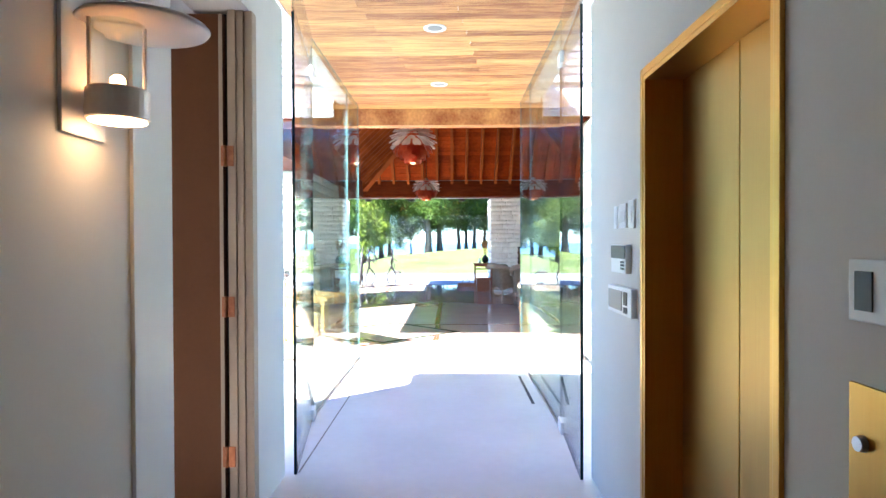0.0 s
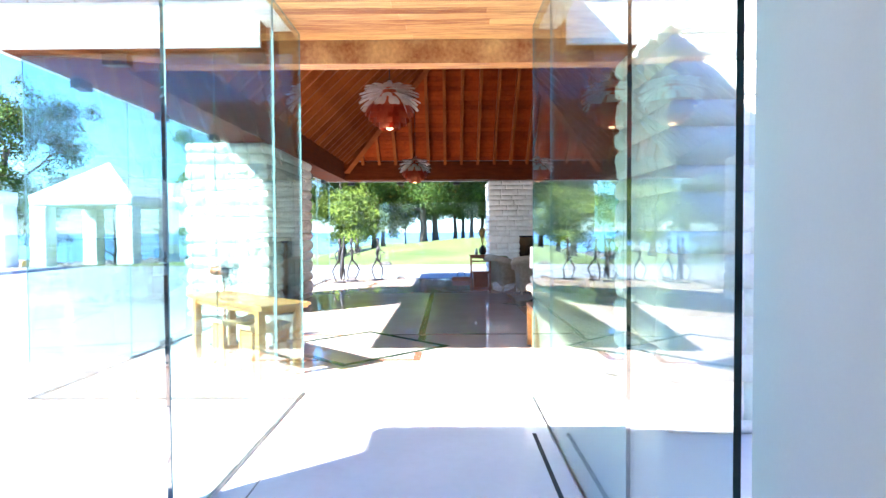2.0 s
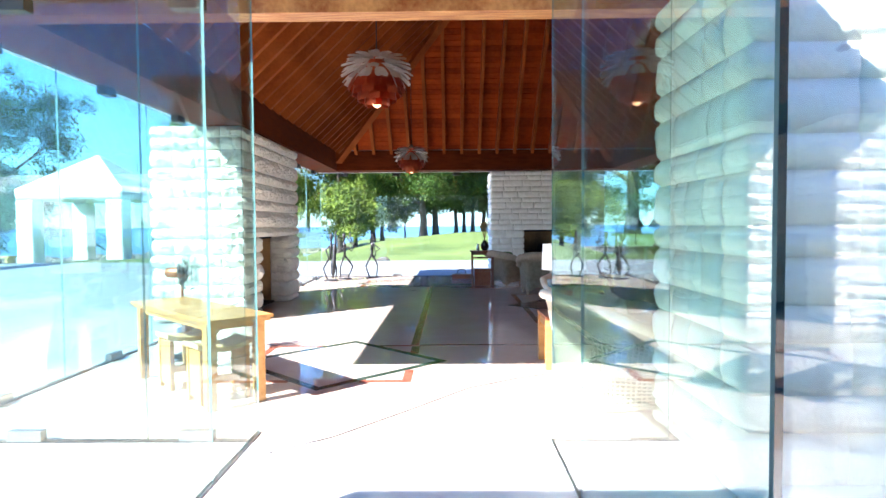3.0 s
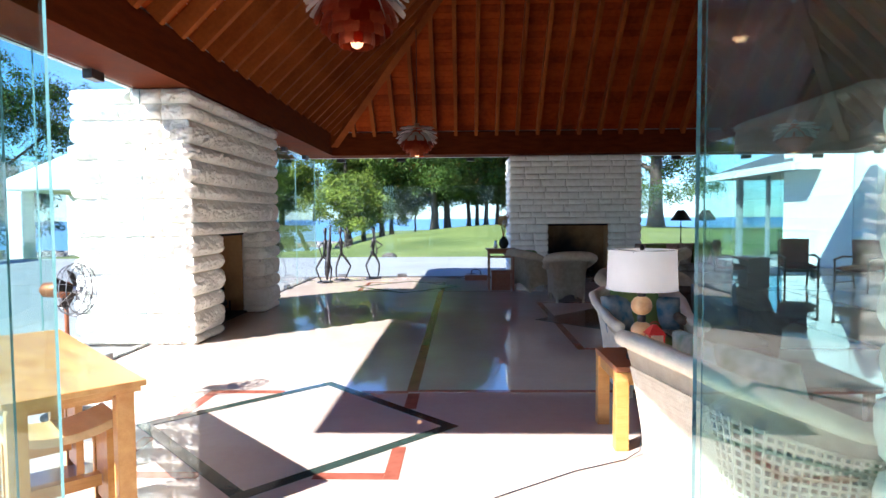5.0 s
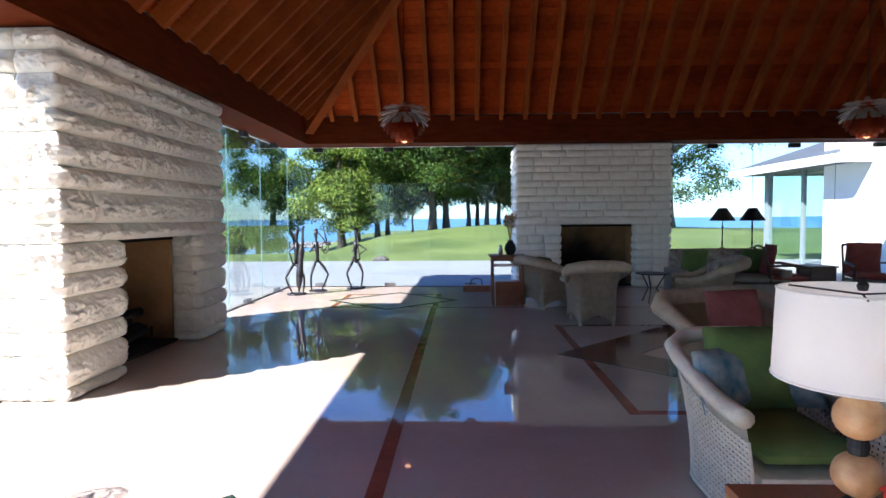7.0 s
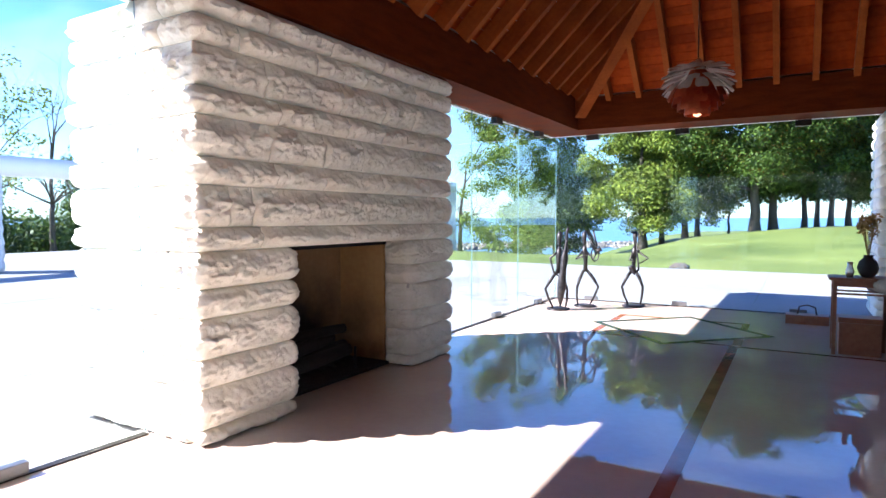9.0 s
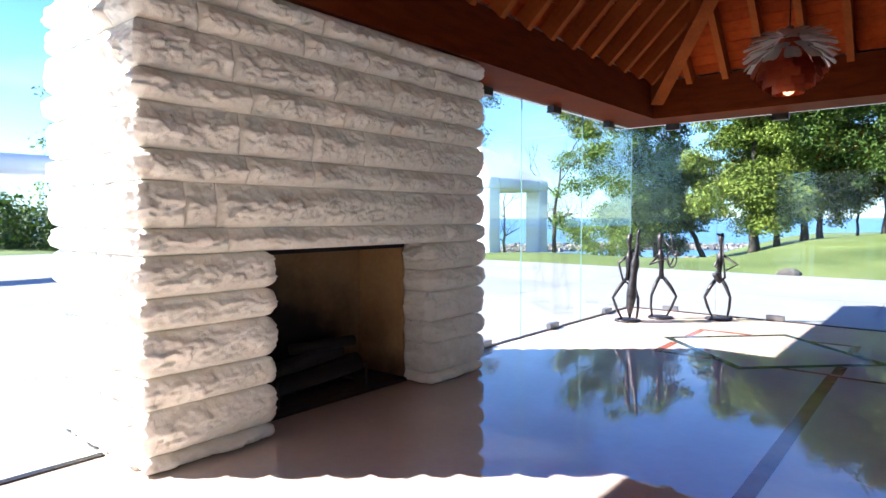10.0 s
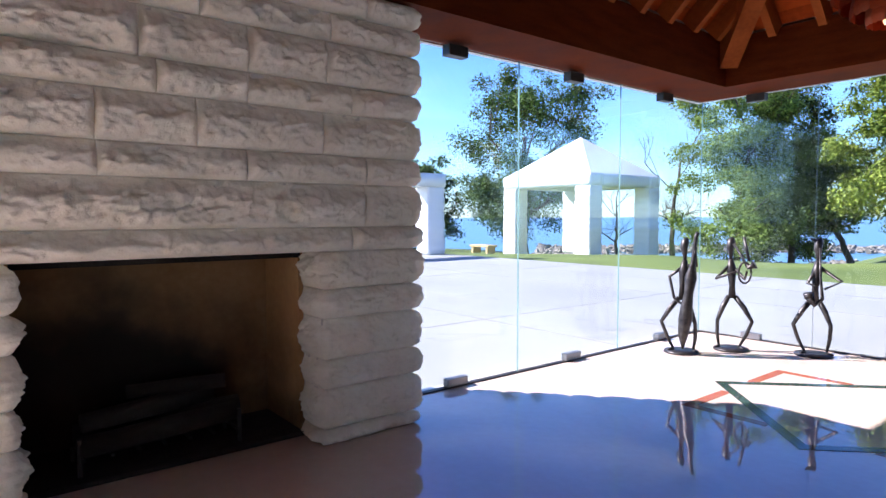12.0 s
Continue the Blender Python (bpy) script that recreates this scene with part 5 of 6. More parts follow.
tree(-37.3, 52.8, 17.2, 6.2, 74, M_LEAF3, "large dark green tree behind the garden pavilion", 0.4, 0.2, 52000, low=0.3, size=0.115)
tree(-47.5, 49.0, 9.5, 4.0, 75, M_LEAF3, "dark green tree far across the lawn", 0.25, 0.25, 12000, size=0.16)
tree(14.9, 51.0, 15, 6.0, 76, M_LEAF3, "old tree with drooping leafy branches on the lawn", 0.5, 0.34, 70000, low=0.5, size=0.095)
tree(-24.7, 56.2, 11.0, 3.0, 77, M_LEAF, "bare tree with thin grey branches", 0.2, 0.3, 0, depth=4)
tree(-29.3, 55.5, 7.6, 2.2, 78, M_LEAF, "small bare tree with thin branches", 0.14, 0.3, 0, depth=4)
tree(-41.0, 31.0, 11.0, 3.6, 79, M_LEAF2, "thin bare tree at the lawn's edge", 0.18, 0.3, 0, depth=4, size=0.14)
tree(-39.0, 26.0, 10.0, 3.4, 80, M_LEAF2, "thin tree with sparse leaves", 0.16, 0.3, 2500, depth=4, size=0.12)
tree(-44.0, 36.5, 9.0, 3.2, 81, M_LEAF3, "rounded green tree at the lawn's edge", 0.22, 0.25, 14000, size=0.13)

rnd = random.Random(5)
spots = [(rnd.uniform(-54, -42), rnd.uniform(8, 44)) for _ in range(190)]
hedge = leaf_mass("hedge", [(x, y, ground_z(x, y) + rnd.uniform(0.3, 3.0)) for x, y in spots], [rnd.uniform(1.1, 1.9) for _ in spots], 42000, 0.17, 5, M_LEAF3)
tagged(hedge, "thick dark green hedge along the lawn's edge", "hedge", kind="stuff")

rocks = bmesh.new()
rnd = random.Random(6)
for i in range(1900):
    if i % 4:
        # a low stone jetty off the shore
        th, lift = rnd.uniform(6, 40), rnd.uniform(0.0, 0.35)
        r = 90 + 8 * math.sin(th * 0.12) + rnd.uniform(-9, 9)
    else:
        th, lift = rnd.uniform(8, 62), 0.1
        r = shore_radius(th) + rnd.uniform(-1.5, 3.5)
    x, y = 0.5 - r * math.sin(radians(th)), 8 + r * math.cos(radians(th))
    s = rnd.uniform(0.14, 0.34)
    z = max(ground_z(x, y), WATER_Z - 0.1) + lift
    vs = bm_box(rocks, -s, s, -s * 0.8, s * 0.8, -s * 0.5, s * 0.55, Matrix.Translation((x, y, z)) @ Matrix.Rotation(rnd.uniform(0, 6), 4, Vector((rnd.random(), rnd.random(), 1)).normalized()))
    for v in vs:
        v.co += Vector((rnd.uniform(-1, 1), rnd.uniform(-1, 1), rnd.uniform(-1, 1))) * s * 0.25
tagged(part("shore_rocks", rocks, M_ROCK), "pale tumbled rocks along the lake shore", "rocks", kind="stuff")
tagged(part("garden_stone", smooth(cushion(0.55, 0.45, 0.3, Matrix.Translation((-2.5, 29.9, -0.02)), 5)), M_BARK), "low grey stone at the edge of the lawn", "stone")


# ---- pendants ----
PENDANT_LEAVES = {}


def artichoke(x, y, z_low, group="artichoke pendants"):
    """A pendant of overlapping leaf rows; z_low is its lowest point."""
    p = thing("pendant_lamp", "large artichoke pendant with copper leaves, upper ones paled by painted daylight", "pendant lamp", Matrix.Translation((x, y, z_low)), group)
    # height of the root, its radius, droop in degrees, length, half width, pale or copper
    # pale upper rows carry the daylight reflection in their metal colour
    rows = ((0.60, 0.10, -8, 0.26, 0.062, True), (0.555, 0.16, 4, 0.27, 0.068, True), (0.50, 0.20, 16, 0.26, 0.072, True), (0.445, 0.235, 32, 0.23, 0.078, True),
            (0.395, 0.255, 54, 0.20, 0.082, False), (0.33, 0.245, 66, 0.19, 0.078, False), (0.26, 0.205, 74, 0.18, 0.064, False), (0.18, 0.135, 80, 0.16, 0.045, False))
    for r, (zc, rad, droop, length, half, pale) in enumerate(rows):
        me = PENDANT_LEAVES.get(r)
        if me is None:
            bm, vs = bmesh.new(), []
            for u, wd in ((0, 0.55), (0.35, 0.85), (0.7, 1.0), (0.92, 0.9), (1.0, 0.55)):
                a = radians(droop + 16 * (u - 0.5))
                rr, zz = rad + length * u * math.cos(a), zc - length * u * math.sin(a)
                vs.append([bm.verts.new((rr, s * half * wd, zz - 0.016 * abs(s) * wd)) for s in (-1, 0, 1)])
            for a, b in zip(vs, vs[1:]):
                for j in range(2):
                    bm.faces.new((a[j], a[j + 1], b[j + 1], b[j]))
            bmesh.ops.solidify(bm, geom=bm.faces[:], thickness=0.003)
            me = PENDANT_LEAVES[r] = mesh_of("leaf", bm, M_SILVER if pale else M_COPPER)
        for k in range(12):
            ob = new("leaf", me)
            ob.parent = p
            ob.matrix_basis = Matrix.Rotation(2 * math.pi * (k + 0.5 * (r % 2)) / 12, 4, "Z")
    part("inner_shade", smooth(lathe(((0.04, 0.10), (0.10, 0.17), (0.15, 0.30), (0.17, 0.42), (0.10, 0.56), (0.05, 0.62)), 16)), M_COPPER, p)
    part("bulb", smooth(lathe(((0.01, 0.0), (0.045, 0.02), (0.055, 0.05), (0.03, 0.085)), 14)), M_BULB, p, "glowing lamp")
    top = DECK + SLOPE * min(x - IX0, IX1 - x, y - IY0, IY1 - y) - z_low + 0.012
    part("stem", tube([(0, 0, 0.6), (0, 0, top)], 0.008, 6), M_DARK, p, "thin steel suspension")
    part("cap", lathe(((0.06, 0.60), (0.07, 0.62), (0.03, 0.70)), 16), M_STEEL, p)
    return p


artichoke(-0.40, 10.48, 2.93)
artichoke(-0.46, 18.05, 2.79)
artichoke(7.35, 18.2, 2.80)
artichoke(7.35, 10.48, 2.86)


# ---- sculptures ----
def bronze_player(m, label, pose_id):
    """A slim abstract rod sculpture, one solid mesh on a round base."""
    bm = bmesh.new()
    bm_tube(bm, [(0, 0, 0), (0, 0, 0.022)], [0.18, 0.175], 24)

    def limb(pts, r, n):
        bm_tube(bm, pts, [v * 0.85 for v in r] if isinstance(r, (list, tuple)) else r * 0.85, n)

    f = 1 if pose_id != 1 else -1
    hipz, top = 0.56, 0.98
    hip = Vector((0, 0, hipz))
    for s in (-1, 1):
        knee = Vector((s * 0.17 - 0.03 * f, -0.05, 0.32))
        foot = Vector((s * 0.10 + 0.02 * f, 0.0, 0.03))
        limb([hip + Vector((s * 0.03, 0, 0.02)), (hip + knee) / 2 + Vector((s * 0.02, 0, 0.02)), knee, (knee + foot) / 2 + Vector((s * 0.01, 0.01, 0)), foot], [0.032, 0.034, 0.024, 0.024, 0.015], 7)
        limb([foot, foot + Vector((s * 0.05, -0.06, -0.004))], [0.02, 0.013], 6)
    neck = Vector((0.02 * f, 0, top))
    limb([hip, hip + Vector((0, 0, 0.14)), hip + Vector((0.01 * f, 0, 0.3)), neck], [0.048, 0.036, 0.06, 0.03], 9)
    limb([neck, neck + Vector((0, 0, 0.05)), neck + Vector((-0.01, -0.02, 0.12)), neck + Vector((0.0, 0, 0.19)), neck + Vector((0.02, 0, 0.23))], [0.02, 0.028, 0.045, 0.05, 0.02], 8)
    sh = neck - Vector((0, 0, 0.06))
    if pose_id == 0:
        limb([sh, sh + Vector((-0.15, -0.02, -0.12)), sh + Vector((-0.09, -0.08, -0.34)), sh + Vector((0.02, -0.10, -0.42))], [0.024, 0.022, 0.018, 0.014], 7)
        limb([sh, sh + Vector((0.12, -0.03, 0.0)), sh + Vector((0.11, -0.08, 0.16))], [0.024, 0.02, 0.014], 7)
        limb([(0.03, -0.12, 0.06), (0.03, -0.12, 0.20), (0.05, -0.11, 0.38), (0.06, -0.10, 0.52), (0.075, -0.09, 0.64), (0.09, -0.08, 0.80), (0.11, -0.07, 0.95), (0.13, -0.05, 1.22), (0.15, -0.05, 1.27)],
                [0.012, 0.06, 0.085, 0.07, 0.055, 0.075, 0.03, 0.024, 0.028], 9)
    elif pose_id == 1:
        for s in (-1, 1):
            limb([sh, sh + Vector((s * 0.14, -0.05, -0.15)), sh + Vector((0.10 + s * 0.05, -0.19, -0.06))], [0.024, 0.02, 0.014], 7)
        ring = [sh + Vector((0.13 + 0.06 * math.cos(a), -0.20, -0.07 + 0.11 * math.sin(a))) for a in (math.pi * 2 * k / 14 for k in range(15))]
        limb(ring, 0.013, 6)
        limb([neck + Vector((0.02, -0.07, 0.16)), sh + Vector((0.10, -0.16, 0.10)), sh + Vector((0.16, -0.2, -0.02)), sh + Vector((0.22, -0.22, 0.02))], [0.012, 0.016, 0.02, 0.055], 8)
        limb([sh + Vector((0.12, -0.1, 0.3)), sh + Vector((0.17, -0.15, 0.05))], [0.02, 0.018], 7)
    else:
        limb([sh, sh + Vector((0.21, -0.02, -0.15)), sh + Vector((0.04, -0.12, -0.22))], [0.024, 0.02, 0.014], 7)
        limb([sh, sh + Vector((-0.10, -0.05, -0.17)), sh + Vector((-0.02, -0.13, -0.20))], [0.024, 0.02, 0.014], 7)
        limb([neck + Vector((0, -0.06, 0.13)), sh + Vector((0.0, -0.13, -0.1)), sh + Vector((0.02, -0.14, -0.32)), sh + Vector((-0.05, -0.15, -0.38)), sh + Vector((-0.10, -0.16, -0.30))], [0.01, 0.014, 0.022, 0.03, 0.055], 9)
        limb([sh + Vector((-0.10, -0.16, -0.31)), sh + Vector((-0.11, -0.165, -0.26))], [0.05, 0.062], 10)
        limb([neck + Vector((-0.02, 0, 0.2)), neck + Vector((-0.07, -0.03, 0.22))], [0.03, 0.012], 6)
    ob = part("sculpture", smooth(bm), M_IRON)
    ob.matrix_basis = m @ Matrix.Diagonal((1.06, 1.06, 1.08, 1))
    return tagged(ob, label, "sculpture", "trio of metal sculptures")


bronze_player(pose(-2.80, 19.62, 0.001, 0, 0, 22), "slender blackened metal musician sculpture holding a tall string instrument", 0)
bronze_player(pose(-2.51, 20.19, 0.001, 0, 0, 28), "slender blackened metal musician sculpture raising a curled horn", 1)
bronze_player(pose(-1.79, 20.61, 0.001, 0, 0, 30), "slender blackened metal musician sculpture with a low horn", 2)


# ---- furniture ----
def leg_square(x, y, w, h, z0=0.0):
    return box(x - w / 2, x + w / 2, y - w / 2, y + w / 2, z0, h, bevel=w * 0.08)


table = thing("side_table", "long honey-coloured wooden table standing in the sun", "table", pose(-1.87, 8.59, 0, 0, 0, 135))
TL, TW, TH = 1.85, 0.56, 0.76
part("tabletop", box(-TL / 2, TL / 2, -TW / 2, TW / 2, TH - 0.03, TH, bevel=0.007), M_PINE, table)
part("top_moulding", box(-TL / 2 + 0.02, TL / 2 - 0.02, -TW / 2 + 0.02, TW / 2 - 0.02, TH - 0.055, TH - 0.0305, bevel=0.005), M_PINE, table)
for s in (-1, 1):
    part("apron", box(-TL / 2 + 0.19, TL / 2 - 0.19, s * (TW / 2 - 0.065) - 0.012, s * (TW / 2 - 0.065) + 0.012, TH - 0.105, TH - 0.056), M_PINE, table)
    part("apron", box(s * (TL / 2 - 0.15) - 0.012, s * (TL / 2 - 0.15) + 0.012, -TW / 2 + 0.11, TW / 2 - 0.11, TH - 0.105, TH - 0.056), M_PINE, table)
    for u in (-1, 1):
        part("leg", leg_square(s * (TL / 2 - 0.15), u * (TW / 2 - 0.065), 0.08, TH - 0.056), M_PINE, table)


def stool(m, label):
    st = thing("stool", label, "stool", m, "stools under the bench table")
    bm = box(-0.24, 0.24, -0.16, 0.16, 0.43, 0.475, bevel=0.01)
    bmesh.ops.subdivide_edges(bm, edges=[e for e in bm.edges if abs((e.verts[0].co - e.verts[1].co).x) > 0.3], cuts=6)
    for v in bm.verts:
        v.co.z += 0.05 * (v.co.x / 0.24) ** 2
    part("seat", bm, M_PALE_PINE, st, "pale saddle-shaped seat")
    for s in (-1, 1):
        for u in (-1, 1):
            part("leg", leg_square(s * 0.20, u * 0.125, 0.04, 0.46), M_PINE, st)
        part("side_panel", box(s * 0.20 - 0.012, s * 0.20 + 0.012, -0.104, 0.104, 0.05, 0.455, bevel=0.004), M_PINE, st)
    part("stretcher", box(-0.18, 0.18, -0.03, 0.03, 0.14, 0.2), M_PINE, st)


stool(pose(-1.55, 8.27, 0, 0, 0, 225), "wooden stool with a saddle seat under the table")
stool(pose(-2.02, 8.74, 0, 0, 0, 225), "wooden stool with a saddle seat under the table")

fan = thing("standing_fan", "old metal standing fan with a wire cage and wooden pole", "fan", pose(-2.58, 9.90, 0, 0, 0, 90))
part("base", smooth(lathe(((0.20, 0), (0.20, 0.015), (0.12, 0.035), (0.03, 0.07)), 24)), M_DARK, fan)
part("pole", tube([(0, 0, 0.06), (0, 0, 0.88)], 0.016, 10), M_REDWOOD, fan, "reddish pole")
part("motor", smooth(tube([(0, 0.19, 0.98), (0, 0.16, 0.98), (0, 0.02, 0.98), (0, -0.02, 0.98), (0, -0.05, 0.98)], [0.03, 0.058, 0.066, 0.062, 0.04], 14)), M_HINGE, fan, "reddish-brown metal motor housing")
part("yoke", tube([(0, 0, 0.86), (0, 0.02, 0.93)], 0.02, 8), M_DARK, fan)
for k in range(4):
    a = math.pi / 2 * k + 0.4
    m = Matrix.Translation((0, -0.085, 0.98)) @ Matrix.Rotation(a, 4, "Y") @ Matrix.Rotation(radians(28), 4, "Z")
    bm = box(0.03, 0.165, -0.003, 0.003, -0.055, 0.055)
    for v in bm.verts:
        if v.co.x < 0.1:
            v.co.z *= 0.45
    bmesh.ops.transform(bm, matrix=m, verts=bm.verts[:])
    part("blade", bm, M_DARK, fan, "dark metal blade")
part("hub", tube([(0, -0.05, 0.98), (0, -0.12, 0.98)], [0.03, 0.025], 12), M_STEEL, fan)
for r, yy in ((0.205, -0.085), (0.19, -0.13), (0.19, -0.04), (0.10, -0.15)):
    part("cage_ring", tube([(r * math.cos(2 * math.pi * k / 28), yy, 0.98 + r * math.sin(2 * math.pi * k / 28)) for k in range(29)], 0.004, 5), M_CLIP, fan, "steel cage ring")
for k in range(20):
    a = 2 * math.pi * k / 20
    c, s = math.cos(a), math.sin(a)
    part("cage_wire", tube([(0.02 * c, -0.155, 0.98 + 0.02 * s), (0.10 * c, -0.15, 0.98 + 0.10 * s), (0.19 * c, -0.13, 0.98 + 0.19 * s), (0.205 * c, -0.085, 0.98 + 0.205 * s), (0.19 * c, -0.04, 0.98 + 0.19 * s), (0.06 * c, -0.02, 0.98 + 0.06 * s)], 0.0025, 4), M_CLIP, fan, "steel cage wire")

end_t = thing("end_table", "honey-coloured wooden end table with thick square legs", "side table", pose(1.45, 9.22, 0))
EW, EL, EH_ = 0.62, 0.60, 0.55
part("tabletop", box(0, EW, 0, EL, EH_ - 0.035, EH_, bevel=0.006), M_REDWOOD, end_t, "reddish-brown polished top")
for x in (0.045, EW - 0.045):
    for y in (0.045, EL - 0.045):
        part("leg", leg_square(x, y, 0.085, EH_ - 0.036), M_PINE, end_t)
for s in (0.03, EL - 0.03):
    part("apron", box(0.09, EW - 0.09, s - 0.012, s + 0.012, EH_ - 0.12, EH_ - 0.037), M_PINE, end_t)
for s in (0.03, EW - 0.03):
    part("apron", box(s - 0.012, s + 0.012, 0.09, EL - 0.09, EH_ - 0.12, EH_ - 0.037), M_PINE, end_t)

lamp = thing("table_lamp", "table lamp with white drum shade and stacked wooden balls", "table lamp", pose(1.68, 9.46, EH_))
part("base", smooth(lathe(((0.095, 0.0), (0.10, 0.02), (0.092, 0.05), (0.06, 0.085), (0.03, 0.118)), 20)), M_BLACK, lamp, "black round base")
for zc in (0.19, 0.362):
    part("ball", smooth(lathe([(0.066 * math.sin(math.pi * k / 10) + 0.004, zc - 0.066 * math.cos(math.pi * k / 10)) for k in range(11)], 20)), M_CORK, lamp, "turned wooden ball")
    part("disc", lathe(((0.026, zc + 0.062), (0.03, zc + 0.086), (0.026, zc + 0.108)), 16), M_BLACK, lamp)
part("neck", tube([(0, 0, 0.43), (0, 0, 0.70)], 0.012, 8), M_BLACK, lamp)
# unseen glowing bulb, added to whiten the linen from inside
part("bulb", smooth(lathe(((0.012, 0.56), (0.03, 0.585), (0.032, 0.61), (0.018, 0.645)), 14)), glow("shaded_bulb", (1.0, 0.90, 0.76), 6.0), lamp, "unseen bulb added to brighten the shade")
part("finial", lathe(((0.012, 0.735), (0.016, 0.75), (0.004, 0.775)), 10), M_BLACK, lamp)
bm = bmesh.new()
n = 40
rings = [[bm.verts.new((r * math.cos(2 * math.pi * k / n), r * math.sin(2 * math.pi * k / n), z)) for k in range(n)] for r, z in ((0.232, 0.475), (0.230, 0.53), (0.227, 0.61), (0.222, 0.738))]
for a, b in zip(rings, rings[1:]):
    for k in range(n):
        bm.faces.new((a[k], a[(k + 1) % n], b[(k + 1) % n], b[k]))
shade = part("shade", smooth(bm), M_SHADE, lamp, "white linen drum shade")
for r, z in ((0.232, 0.477), (0.222, 0.736)):
    part("shade_rim", tube([(r * math.cos(2 * math.pi * k / n), r * math.sin(2 * math.pi * k / n), z) for k in range(n + 1)], 0.004, 6), M_SHADE, shade)
for k in range(3):
    a = 2 * math.pi * k / 3
    part("spoke", tube([(0, 0, 0.725), (0.227 * math.cos(a), 0.227 * math.sin(a), 0.732)], 0.003, 5), M_BLACK, lamp)

cord = thing("lamp_cord", "thin dark lamp cord trailing down to the floor", "cord", pose(1.68, 9.40, 0))
part("cable", tube([(0.0, -0.05, EH_ + 0.006), (-0.06, -0.2, EH_ + 0.006), (-0.10, -0.205, EH_ - 0.1), (-0.06, -0.21, 0.25), (-0.09, -0.24, 0.03), (-0.2, -0.32, 0.006), (-0.55, -0.5, 0.006), (-1.04, -0.85, 0.006), (-1.55, -1.52, 0.006), (-2.04, -2.13, 0.006), (-2.42, -2.44, 0.006)], 0.003, 6), M_GREY, cord)

lantern = thing("lantern", "small red tin lantern on the end table", "lantern", pose(1.71, 9.27, EH_))
part("base", box(-0.055, 0.055, -0.055, 0.055, 0, 0.015, bevel=0.003), M_RED, lantern)
for sx in (-1, 1):
    for sy in (-1, 1):
        part("post", box(sx * 0.045 - 0.005, sx * 0.045 + 0.005, sy * 0.045 - 0.005, sy * 0.045 + 0.005, 0.015, 0.205), M_RED, lantern)
bm = bmesh.new()
bmesh.ops.create_cone(bm, cap_ends=True, segments=4, radius1=0.084, radius2=0.016, depth=0.06, matrix=Matrix.Translation((0, 0, 0.236)) @ Matrix.Rotation(radians(45), 4, "Z"))
part("roof", bm, M_RED, lantern)
for a, b, c, d in ((-0.04, 0.04, -0.047, -0.044), (-0.04, 0.04, 0.044, 0.047), (-0.047, -0.044, -0.04, 0.04), (0.044, 0.047, -0.04, 0.04)):
    part("pane", box(a, b, c, d, 0.016, 0.204), M_FROST, lantern, "milky glass pane")
part("candle", lathe(((0.028, 0.016), (0.028, 0.10)), 14), M_WHITE, lantern, "white candle")
part("handle", tube([(-0.03 * math.cos(a) , 0, 0.262 + 0.022 * math.sin(a)) for a in (math.pi * k / 8 for k in range(9))], 0.003, 5), M_RED, lantern)


